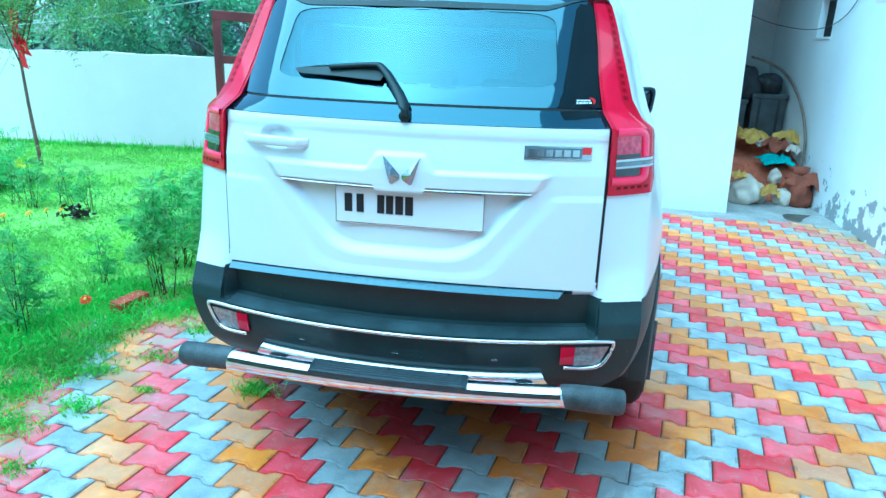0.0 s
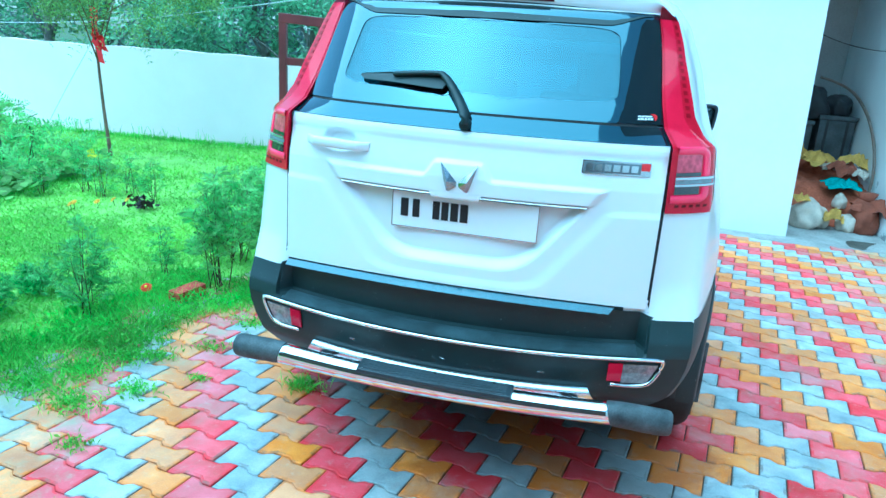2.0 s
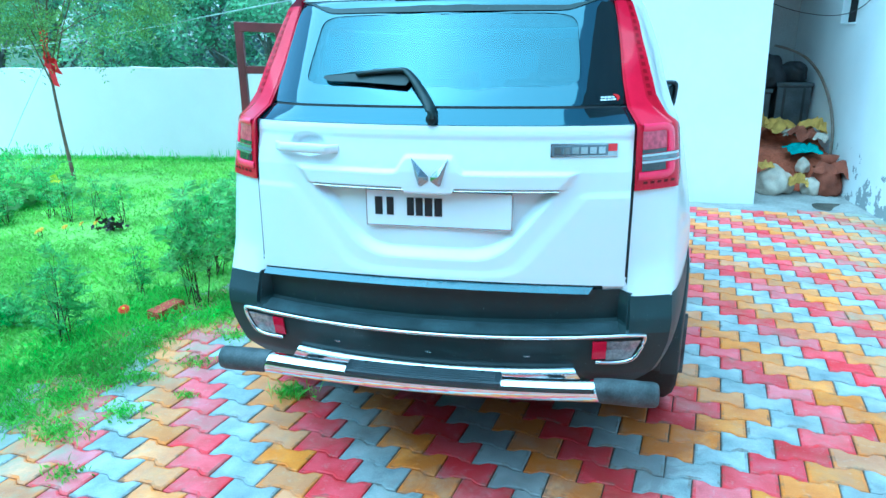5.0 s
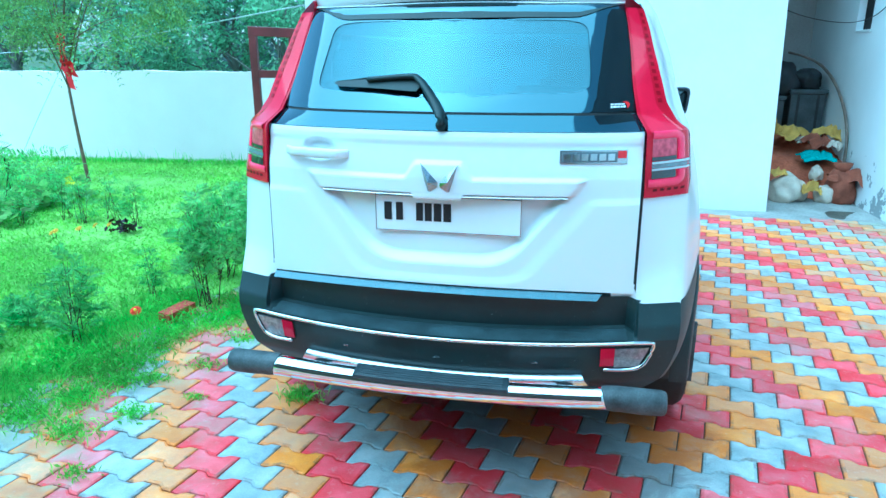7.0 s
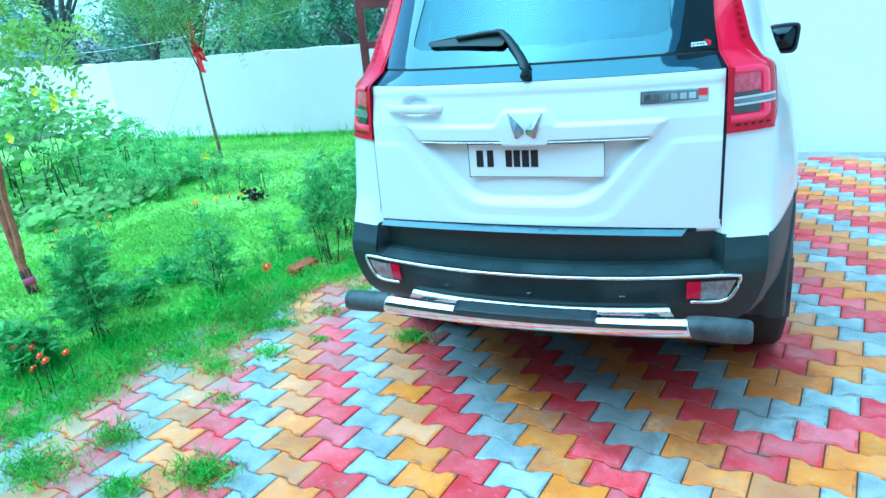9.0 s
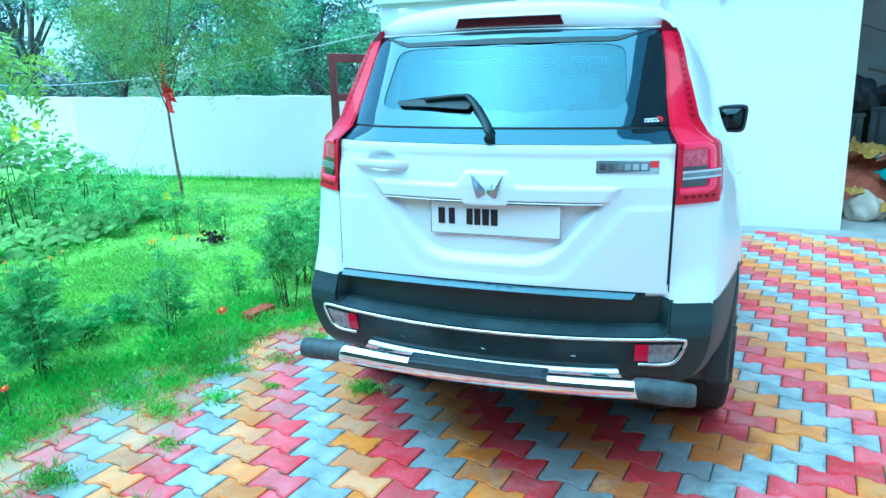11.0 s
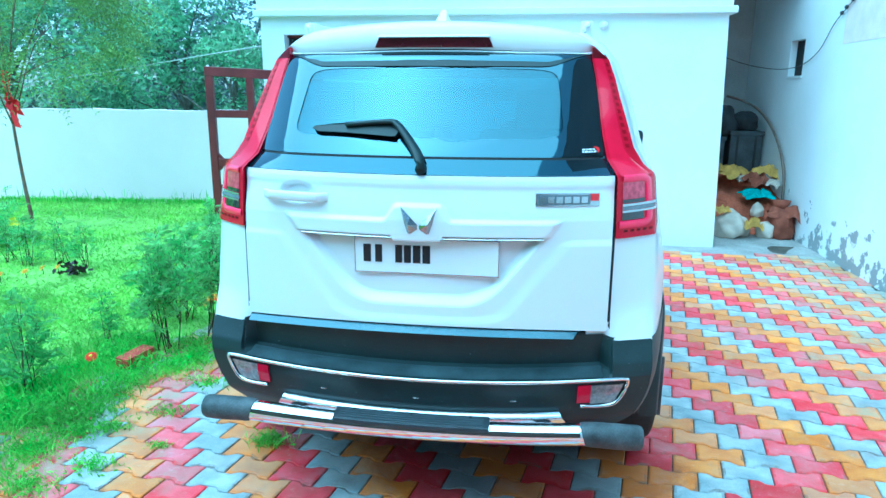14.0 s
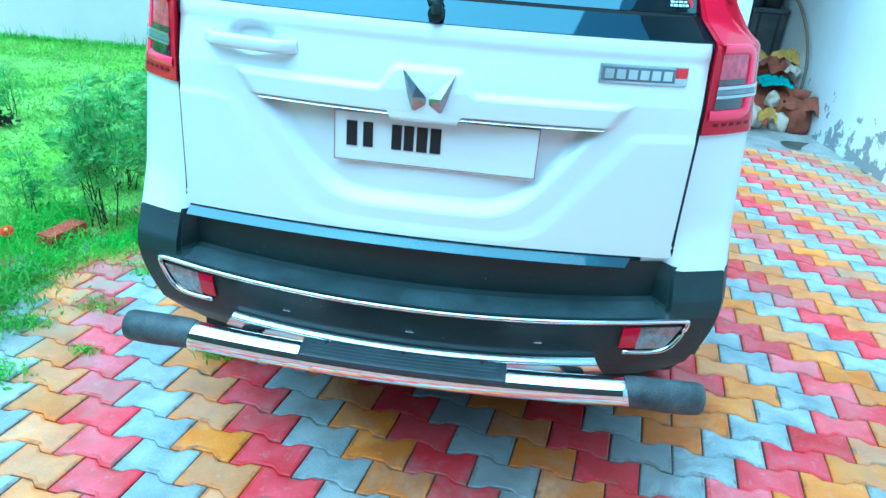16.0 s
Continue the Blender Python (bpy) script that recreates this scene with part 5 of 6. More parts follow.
box(tp, (0, -0.026, -0.095), (GX1 - GX0, 0.026, 0.0), 0.004, 1)
for v in tp.verts:
    v.co.z += gate_top(GX0 + v.co.x)
part("top_rail", tp, g, "", M_MAROON_PAINT)
for (a0, a1), (b0, b1) in zip(COLS[:-1], COLS[1:]):
    for zi, up in ((0.16, 1), (0.48, -1), (0.555, 1), (0.80, -1), (0.885, 1)):
        for x, sx in ((a1, 1), (b0, -1)):
            k = bmesh.new()
            tri = [(x, zi), (x + sx * 0.055, zi), (x, zi + up * 0.055)]
            f0 = [k.verts.new((p - GX0, -0.015, q)) for p, q in tri]
            f1 = [k.verts.new((p - GX0, 0.015, q)) for p, q in tri]
            k.faces.new(f0), k.faces.new(f1[::-1])
            for i in range(3):
                k.faces.new((f0[i], f0[(i + 1) % 3], f1[(i + 1) % 3], f1[i]))
            part("corner_gusset", k, g, "", M_MAROON_PAINT)

# ---- wires and wall fittings ----
def cable(name, pts, r, label, mat=M_CABLE, n=30):
    return solid(name, tube_mesh(name, arc_points(pts, n), r, mat, 6), label, "cable")


cable("overhead_cable", [(-17.0, 8.2, 1.75), (-11.0, 7.2, 1.52), (-6.8, 6.35, 1.66), (-2.66, 4.99, 2.07)], 0.008, "thin pale cable strung from the trees to the house")
cable("overhead_cable", [(-14.0, 12.0, 3.4), (-8.0, 9.5, 3.05), (-2.6, 7.2, 3.2)], 0.006, "thin pale cable strung above the garden wall")
cable("guy_wire", [(-7.05, 6.30, 1.34), (-7.5, 6.26, 0.7), (-7.95, 6.22, 0.02)], 0.004, "thin stay wire in front of the white wall")
cable("wall_wire", [(3.27, 4.35, 2.80), (3.28, 4.8, 2.50), (3.28, 5.2, 2.30), (3.28, 5.55, 2.03), (3.28, 6.1, 1.90), (3.2, 6.8, 1.90), (2.9, 7.4, 2.03), (2.36, 7.9, 2.35)], 0.0045, "sagging black wire along the white wall", M_BLACKPIPE, 50)
for k, (y, z) in enumerate(((4.85, 2.475), (4.97, 2.42), (5.06, 2.375))):
    kb = bmesh.new()
    bmesh.ops.create_icosphere(kb, subdivisions=2, radius=0.022, matrix=Matrix.Translation((3.275, y, z)) @ Matrix.Diagonal((0.7, 1.5, 1, 1)))
    solid("wire_splice", kb, "black taped splice on the wire", "tape", M_BLACKPIPE, smooth=True)
lampb = thing("wall_lamp", "small white lamp holder with a bulb on the wall", "lamp", at=(1.0, 5.0, 2.265))
lb = bmesh.new()
bmesh.ops.create_cone(lb, cap_ends=True, radius1=0.045, radius2=0.04, depth=0.02, segments=20, matrix=Matrix.Translation((0, -0.01, 0)) @ pose(0, 0, 0, 90, 0, 0))
part("holder", lb, lampb, "", M_TRIM_WHITE)
lb = bmesh.new()
bmesh.ops.create_uvsphere(lb, u_segments=16, v_segments=10, radius=0.034, matrix=Matrix.Translation((0, -0.045, 0)))
part("bulb", lb, lampb, "white bulb", M_TRIM_WHITE, True)

# ---- passage: heap of earth, sacks and cloths ----
hb = bmesh.new()
bmesh.ops.create_grid(hb, x_segments=40, y_segments=70, size=0.5, matrix=Matrix.Translation((2.80, 6.85, 0)) @ Matrix.Diagonal((1.0, 2.3, 1, 1)))
for v in hb.verts:
    f = 0.62 * smooth01((v.co.y - 5.62) / 0.6) + 0.38 * smooth01((v.co.y - 6.0) / 1.1)
    v.co.z = 0.0 + 0.56 * f + 0.07 * f * noise.noise(Vector((v.co.x * 3, v.co.y * 3, 0.3))) + 0.03 * noise.noise(v.co * 11)
solid("earth_heap", hb, "heap of loose red earth filling the passage floor", "earth", M_EARTH, kind="stuff", smooth=True)


def sack(at, size, mat, label, turn=0.0, seed=0, tie=True):
    b = bmesh.new()
    bmesh.ops.create_icosphere(b, subdivisions=4, radius=1)
    for v in b.verts:
        c = v.co
        r = 1 + 0.28 * noise.noise(c * 1.6 + Vector((seed, 0, 0))) + 0.05 * noise.noise(c * 5 + Vector((0, seed, 0)))
        v.co = Vector((c.x * size[0] * r, c.y * size[1] * r, max(-0.55, c.z) * size[2] * r))
    t = thing("sack", label, "sack", "sacks in the passage", (at[0], at[1], at[2] + 0.55 * size[2]))
    t.rotation_euler = (0, 0, radians(turn))
    part("body", b, t, "", mat, True)
    if tie:
        n = bmesh.new()
        bmesh.ops.create_cone(n, cap_ends=True, radius1=0.05, radius2=0.09, depth=0.12, segments=12, matrix=Matrix.Translation((0, 0, size[2] * 1.02)))
        for v in n.verts:
            v.co += Vector((0.02 * noise.noise(v.co * 30), 0.02 * noise.noise(v.co * 30 + Vector((5, 0, 0))), 0))
        part("tied_neck", n, t, "", mat, True)
    return t


sack((2.62, 5.64, 0.0), (0.20, 0.17, 0.185), M_SACK_WHITE, "full white woven sack standing on the ground", 20, 1, False)
sack((3.00, 5.62, 0.0), (0.105, 0.11, 0.115), M_SACK_WHITE, "small white sack lying by the wall", 60, 5, False)
sack((3.16, 5.68, 0.0), (0.15, 0.20, 0.23), M_SACK_BROWN, "slumped brown jute sack leaning on the wall", 0, 9)
sack((2.96, 5.86, 0.20), (0.07, 0.07, 0.10), M_SACK_WHITE, "small white bag among the sacks", 10, 15, False)


def cloth(at, size, mat, label, seed, turn=0):
    b = bmesh.new()
    bmesh.ops.create_grid(b, x_segments=26, y_segments=26, size=0.5)
    for v in b.verts:
        p = Vector((v.co.x * 4, v.co.y * 4, seed))
        edge = 1 + 0.35 * noise.noise(Vector((math.atan2(v.co.y, v.co.x) * 1.3, seed, 0)))
        v.co = Vector((v.co.x * size[0] * edge, v.co.y * size[1] * edge, size[2] * (0.75 + 0.8 * noise.noise(p) + 0.3 * noise.noise(p * 2.7)) * max(0.15, 1 - 2.0 * (v.co.x ** 2 + v.co.y ** 2))))
    m_ = finish(b, "cloth", mat, True)
    t = tagged(new("cloth", m_), label, "cloth", "cloths on the heap")
    t.location = at
    t.rotation_euler = (radians(12), 0, radians(turn))
    return t


cloth((3.00, 6.08, 0.40), (0.36, 0.26, 0.085), M_CLOTH_TEAL, "crumpled turquoise cloth on the earth heap", 2.0, 10)
cloth((2.50, 5.62, 0.285), (0.20, 0.16, 0.06), M_CLOTH_YELLOW, "yellow cloth thrown over a sack", 4.0, 30)
cloth((2.84, 5.54, 0.10), (0.19, 0.12, 0.15), M_CLOTH_YELLOW, "yellow bag crumpled between the sacks", 6.0, 0)
cloth((3.22, 5.62, 0.19), (0.28, 0.42, 0.16), M_SACK_BROWN, "brown sacking draped by the wall", 31.0, 70)
cloth((2.82, 6.62, 0.58), (0.52, 0.36, 0.15), M_CLOTH_YELLOW, "yellow cloth on top of the heap", 8.0, 40)
cloth((2.66, 6.60, 0.60), (0.20, 0.18, 0.16), M_CLOTH_YELLOW, "folded yellow cloth on top of the heap", 18.0, 0)
cloth((3.18, 6.42, 0.58), (0.26, 0.34, 0.16), M_CLOTH_YELLOW, "faded yellow cloth beside the wall", 10.0, 80)
cloth((3.05, 6.30, 0.52), (0.30, 0.30, 0.16), M_SACK_BROWN, "brown rag on the heap", 12.0, 20)
cloth((3.20, 6.20, 0.50), (0.16, 0.18, 0.12), M_SACK_WHITE, "white rag on the heap", 14.0, 50)
cloth((2.92, 6.42, 0.54), (0.16, 0.14, 0.07), M_SACK_WHITE, "white rag on the heap", 22.0, 5)


def chest(at, w, d, h, label):
    c_ = thing("storage_chest", label, "chest", "chests in the passage", at)
    part("body", boxed((-w / 2, -d / 2, 0.0), (w / 2, d / 2, h - 0.05), 0.02), c_, "", M_TRUNK)
    part("lid", boxed((-w / 2 - 0.015, -d / 2 - 0.015, h - 0.05), (w / 2 + 0.015, d / 2 + 0.015, h), 0.012), c_, "", M_TRUNK)
    for k in (-1, 1):
        part("strap", boxed((k * w * 0.28 - 0.015, -d / 2 - 0.006, 0.02), (k * w * 0.28 + 0.015, -d / 2 - 0.001, h - 0.06)), c_, "", M_BLACKPIPE)


chest((3.07, 7.16, 0.50), 0.40, 0.44, 0.62, "dark grey tin chest standing deep in the passage")
chest((2.60, 7.18, 0.50), 0.42, 0.44, 0.54, "dark grey tin chest standing deep in the passage")
sack((2.74, 7.15, 1.05), (0.24, 0.20, 0.27), M_BLACKPIPE, "dark bundle piled on the chests", 0, 21, False)
sack((3.07, 7.14, 1.12), (0.17, 0.17, 0.17), M_BLACKPIPE, "dark bundle piled on the chests", 40, 25, False)
cable("hose_pipe", [(2.83, 7.18, 1.56), (3.02, 7.20, 1.51), (3.22, 7.14, 1.40), (3.25, 6.63, 1.20), (3.26, 6.23, 0.93), (3.26, 6.01, 0.65), (3.25, 5.94, 0.36)], 0.017, "bent brown hose pipe leaning on the wall", M_HOSE)

# ---- lawn ----
def lawn_edge(y):
    """Ragged edge of the turf against the paving."""
    return -1.99 + 0.10 * (y - 0.5) - 0.36 * max(0.0, 0.35 - y) + 0.20 * noise.noise(Vector((y * 1.9, 3.1, 0))) + 0.13 * noise.noise(Vector((y * 6, 1.1, 0)))


lb = bmesh.new()
bmesh.ops.create_grid(lb, x_segments=100, y_segments=140, size=0.5, matrix=Matrix.Translation((-6.6, 0.4, 0)) @ Matrix.Diagonal((9.6, 13.8, 1, 1)))
for v in lb.verts:
    t = lawn_edge(v.co.y) - v.co.x
    v.co.z = -0.03 + 0.035 * smooth01((t + 0.25) / 0.4) + 0.03 * noise.noise(v.co * 0.9) * smooth01(t)
solid("lawn", lb, "uneven turf of the garden lawn", "lawn", M_TURF, kind="structure", smooth=True)


def blades(xy, height, spread, width, z0=0.0):
    n = len(xy)
    a = rng.uniform(0, 2 * np.pi, n)
    h = height * rng.uniform(0.45, 1.3, n)
    lean = spread * rng.uniform(0.2, 1.0, n) * h
    b = rng.uniform(0, 2 * np.pi, n)
    wx, wy = np.cos(a) * width / 2, np.sin(a) * width / 2
    tipx, tipy = xy[:, 0] + np.cos(b) * lean, xy[:, 1] + np.sin(b) * lean
    midx, midy = xy[:, 0] + np.cos(b) * lean * 0.35, xy[:, 1] + np.sin(b) * lean * 0.35
    z = np.full(n, z0)
    v = np.stack([np.stack([xy[:, 0] - wx, xy[:, 1] - wy, z], 1), np.stack([midx + wx, midy + wy, z + h * 0.6], 1), np.stack([tipx, tipy, z + h], 1), np.stack([midx - wx, midy - wy, z + h * 0.62], 1)], 1).reshape(-1, 3)
    return v, np.arange(4 * n).reshape(-1, 4)


def lawn_points(n, x0, x1, y0, y1):
    xy = np.stack([rng.uniform(x0, x1, n), rng.uniform(y0, y1, n)], 1)
    e = np.array([lawn_edge(y) for y in xy[:, 1]])
    edge = e - xy[:, 0]
    keep = (edge > -0.06) & (rng.uniform(0, 1, n) < np.clip(0.35 + edge * 2.5, 0.2, 1))
    return xy[keep]


near = lawn_points(60000, -4.4, -1.6, -1.6, 3.4)
far_ = np.vstack([lawn_points(80000, -9.6, -2.0, -0.5, 6.9), lawn_points(45000, -9.6, -2.0, -6.3, -0.5)])
va, qa = blades(near, 0.024, 1.8, 0.007)
vb, qb = blades(far_, 0.040, 1.6, 0.012)
solid("grass", fast_mesh("grass", np.vstack([va, vb]), np.vstack([qa, qb + len(va)]), M_GRASS), "short bright green lawn grass", "grass", kind="stuff")
# taller weeds along the wall's foot and the paving's edge
n = 2600
xy = np.stack([rng.uniform(-8.8, -3.0, n), np.zeros(n)], 1)
xy[:, 1] = 6.25 + (xy[:, 0] + 8.9) * 0.0915 - np.abs(rng.normal(0, 0.12, n))
va, qa = blades(xy, 0.075, 0.6, 0.010)
stray = xy[:150] + np.stack([rng.normal(0, 0.1, 150), -np.abs(rng.normal(0, 0.06, 150))], 1)
vs_, qs_ = blades(stray, 0.20, 0.35, 0.009)
va, qa = np.vstack([va, vs_]), np.vstack([qa, qs_ + len(va)])
yy = rng.uniform(-1.3, 1.5, 5200)
xy = np.stack([np.array([lawn_edge(y) for y in yy]) + rng.normal(-0.14, 0.15, 5200), yy], 1)
vb, qb = blades(xy, 0.085, 1.3, 0.006)
solid("tall_grass", fast_mesh("tall_grass", np.vstack([va, vb]), np.vstack([qa, qb + len(va)]), M_GRASS_DEEP), "longer grass along the wall and the paving edge", "grass", kind="stuff")

wy = rng.uniform(-1.4, 1.6, 9000)
wx = np.array([lawn_edge(y) for y in wy]) + rng.normal(-0.16, 0.13, 9000)
wk = np.array([noise.noise(Vector((a * 3.0, b * 3.0, 7))) for a, b in zip(wx, wy)]) > 0.05
c = np.stack([wx, wy, rng.uniform(0.008, 0.055, 9000)], 1)[wk]
v, q = leaf_quads(c, 0.030, 0.5, 0.0, 0.5)
solid("weeds", fast_mesh("weeds", v, q, M_GRASS_DEEP), "low broad weeds creeping over the paving edge", "weeds", kind="stuff")


def tuft(x, y, r, n, h, label="small tuft of grass growing between the pavers"):
    xy = np.stack([x + rng.normal(0, r, n), y + rng.normal(0, r * 0.7, n)], 1)
    v, q = blades(xy, h, 1.5, 0.006)
    m_ = n // 2
    c = np.stack([x + rng.normal(0, r * 0.9, m_), y + rng.normal(0, r * 0.65, m_), rng.uniform(0.004, h * 0.6, m_)], 1)
    v2, q2 = leaf_quads(c, 0.024, 0.5, 0.0, 0.4)
    return tagged(new("grass_tuft", fast_mesh("grass_tuft", np.vstack([v, v2]), np.vstack([q, q2 + len(v)]), M_GRASS_DEEP)), label, "grass", "tufts in the paving", "stuff")


for k in range(16):
    y_ = -1.35 + 0.19 * k
    tuft(lawn_edge(y_) + 0.10 + 0.16 * rng.uniform(0, 1), y_, 0.07 + 0.04 * rng.uniform(0, 1), 420, 0.05, "clump of weeds creeping over the paving's edge")
for x, y, r, n, h in ((-0.80, 0.40, 0.045, 110, 0.06), (-1.62, 0.42, 0.05, 70, 0.035), (-1.45, 0.62, 0.05, 60, 0.03), (-1.50, 0.10, 0.06, 80, 0.035), (-1.42, -0.35, 0.04, 50, 0.03), (-1.15, -0.82, 0.07, 240, 0.06), (-1.40, -0.98, 0.05, 120, 0.05), (-1.70, -0.72, 0.06, 120, 0.06), (-1.40, 0.98, 0.07, 90, 0.035), (-1.62, 1.25, 0.06, 90, 0.04), (-1.66, -0.10, 0.07, 130, 0.05), (-1.85, -0.98, 0.1, 260, 0.06), (-1.30, 0.30, 0.03, 35, 0.025)):
    tuft(x, y, r, int(n * 1.8), h * 0.85)

# ---- shrubs ----
def shrub(x, y, h, w, stems, mat, label, leaf=0.035, pairs=6, density=1.0, category="shrub", group="shrubs along the lawn", bare=0.12):
    t = thing("shrub", label, category, group, (x, y, 0.0))
    S, W, twigs = [], [], []
    for k in range(stems):
        a = rng.uniform(0, 2 * np.pi)
        lean = (k + 0.5) / stems * 0.75 * w / 2
        hh = h * rng.uniform(0.85, 1.0) * (1 - 0.55 * lean / (w / 2))
        b0 = np.array([rng.normal(0, 0.03), rng.normal(0, 0.03), 0.0])
        top = np.array([math.cos(a) * lean, math.sin(a) * lean, hh])
        midp = b0 * 0.5 + top * 0.5 + np.array([math.cos(a), math.sin(a), 0]) * lean * 0.12
        pts = arc_points([b0, midp, top], 8)
        part("stem", tube_mesh("stem", pts, [0.0030 * (1 - 0.8 * i / 8) * (0.6 + h) for i in range(9)], M_BARK_DARK, 5), t)
        nb = int(8 * density)
        for j in range(nb):
            f = 1.0 - (1.0 - bare) * (j + rng.uniform(0, 1)) / nb
            p = Vector(pts[min(7, int(f * 8))]).lerp(Vector(pts[min(8, int(f * 8) + 1)]), (f * 8) % 1)
            aa = rng.uniform(0, 2 * np.pi)
            tw = 0.36 * w * (1.15 - f) * rng.uniform(0.5, 1.0) + 0.02
            e = p + Vector((math.cos(aa) * tw, math.sin(aa) * tw, tw * rng.uniform(0.3, 1.1)))
            twigs.append((p, e))
            for m_ in range(3):
                q0 = p.lerp(e, 0.35 + 0.32 * m_)
                ab_ = aa + rng.normal(0, 0.9)
                S.append(np.array(q0))
                W.append(np.array([math.cos(ab_), math.sin(ab_), rng.uniform(0.2, 1.3)]))
    tv, tf = [], []
    for p, e in twigs:
        r_ = 0.0022 * (0.5 + h)
        i0 = len(tv)
        for c_, k_ in ((p, 1.0), (e, 0.35)):
            for g_ in range(3):
                tv.append((c_.x + r_ * k_ * math.cos(2.1 * g_), c_.y + r_ * k_ * math.sin(2.1 * g_), c_.z))
        tf += [(i0 + g_, i0 + (g_ + 1) % 3, i0 + 3 + (g_ + 1) % 3, i0 + 3 + g_) for g_ in range(3)]
    tagged(part("branching", mesh_of("branching", tv, tf, M_BARK_DARK), t), "", "", "", "stuff")
    v, q = sprays(S, W, 0.11 * (0.55 + 0.5 * h), pairs, leaf * 1.35, 0.30, 0.40)
    part("foliage", fast_mesh("foliage", v, q, mat), t, "feathery leaves")
    return t


shrub(-2.31, 0.72, 0.58, 0.30, 6, M_LEAF_DARK, "upright dark green feathery shrub at the lawn's edge", 0.028, 6, 1.1)
shrub(-2.58, 0.02, 0.70, 0.50, 9, M_LEAF_DARK, "bushy green feathery shrub beside the paving", 0.036, 7, 1.25)
shrub(-2.66, -0.38, 0.30, 0.42, 8, M_LEAF_DARK, "low green feathery shrub with small flowers", 0.036, 6, 1.1)
shrub(-1.88, 1.36, 0.80, 0.42, 8, M_LEAF, "tall bushy green shrub beside the car", 0.036, 6, 1.1, bare=0.32)
shrub(-1.68, 1.62, 0.90, 0.50, 8, M_LEAF, "tall bushy green shrub beside the car", 0.036, 6, 1.1, bare=0.32)
shrub(-2.08, 1.95, 0.72, 0.46, 8, M_LEAF, "bushy green shrub beside the car", 0.034, 6, 1.0)
shrub(-2.35, 1.45, 0.38, 0.16, 4, M_LEAF_DARK, "thin young shrub in the lawn", 0.024, 5, 0.7)
for x, y, h in ((-4.52, 3.2, 0.45), (-4.22, 3.05, 0.52), (-4.02, 3.25, 0.50), (-3.72, 3.15, 0.46), (-4.75, 2.9, 0.4)):
    shrub(x, y, h, 0.30, 6, M_LEAF_DARK, "sparse young shrub in a row across the lawn", 0.026, 5, 0.42)
shrub(-2.45, 2.9, 0.55, 0.5, 8, M_LEAF, "bushy green shrub near the gate", 0.034, 6, 0.9)
shrub(-2.62, 3.6, 0.62, 0.45, 8, M_LEAF, "bushy green shrub at the gate's foot", 0.034, 6, 0.9)
for x, y in ((-2.75, 0.45), (-2.95, 0.2), (-2.8, 0.85)):
    shrub(x, y, 0.17, 0.36, 6, M_LEAF_DARK, "low dark shrub at the lawn's edge", 0.03, 5, 0.9)


def flower(x, y, z, r, mat, label, petals=12, group="flowers in the lawn"):
    t = thing("flower", label, "flower", group, (x, y, 0))
    part("stalk", tube_mesh("stalk", [(0, 0, 0), (0.005, 0.004, z * 0.5), (0, 0, z)], 0.003, M_STEM, 5), t)
    V, F = [], []
    tip = Matrix.Rotation(0.55, 3, "X") @ Matrix.Rotation(rng.normal(0, 0.3), 3, "Y")
    for ring_, (rr, zz) in enumerate(((1.0, 0.0), (0.80, 0.14), (0.52, 0.26))):
        for k in range(petals):
            a = 2 * math.pi * (k + 0.4 * ring_) / petals
            d = 0.30
            i0 = len(V)
            for q in ((0, 0, zz - 0.05), (rr * 0.75 * math.cos(a - d), rr * 0.75 * math.sin(a - d), zz + 0.06), (rr * math.cos(a), rr * math.sin(a), zz - 0.04), (rr * 0.75 * math.cos(a + d), rr * 0.75 * math.sin(a + d), zz + 0.06)):
                w = tip @ (Vector(q) * r)
                V.append((w.x, w.y, w.z + z))
            F.append((i0, i0 + 1, i0 + 2, i0 + 3))
    part("petals", mesh_of("petals", V, F, mat), t)
    hb_ = bmesh.new()
    bmesh.ops.create_icosphere(hb_, subdivisions=1, radius=r * 0.3, matrix=Matrix.Translation(Vector((0, 0, z)) + tip @ Vector((0, 0, r * 0.25))))
    part("flower_head", hb_, t, "", M_YELLOW if mat is M_REDFLOWER else mat)
    return t


for x, y in ((-4.06, 2.54), (-4.04, 2.48), (-3.92, 2.66), (-3.85, 2.78), (-3.75, 2.84), (-5.27, 4.21)):
    flower(x, y, 0.085, 0.032, M_MARIGOLD, "orange marigold on a thin stalk")
flower(-2.15, 1.03, 0.09, 0.036, M_REDFLOWER, "red-orange flower low at the lawn's edge")
for x, y, z in ((-2.61, -0.45, 0.20), (-2.51, -0.43, 0.20), (-2.27, -0.43, 0.20), (-2.30, -0.52, 0.20), (-2.31, -0.58, 0.19), (-2.36, -0.50, 0.21), (-4.54, 1.38, 0.15), (-4.27, 1.19, 0.15), (-4.21, 1.06, 0.14), (-4.08, 1.21, 0.15), (-4.25, 1.56, 0.16), (-4.38, 1.80, 0.15)):
    flower(x, y, z, 0.020, M_REDFLOWER if x > -2.7 else M_MARIGOLD, "small red and yellow marigold")
for k in range(9):
    flower(-1.78 + rng.normal(0, 0.06), 1.92 + rng.normal(0, 0.10), 0.18 + rng.uniform(0, 0.08), 0.034, M_REDFLOWER if k % 2 else M_MARIGOLD, "orange and red marigold beside the car")
pt = thing("dark_plant", "low dark purple-leaved plant in the lawn", "plant", at=(-3.60, 2.82, 0))
c = np.stack([rng.normal(0, 0.065, 60), rng.normal(0, 0.05, 60), rng.uniform(0.03, 0.13, 60)], 1)
v, q = leaf_quads(c, 0.075)
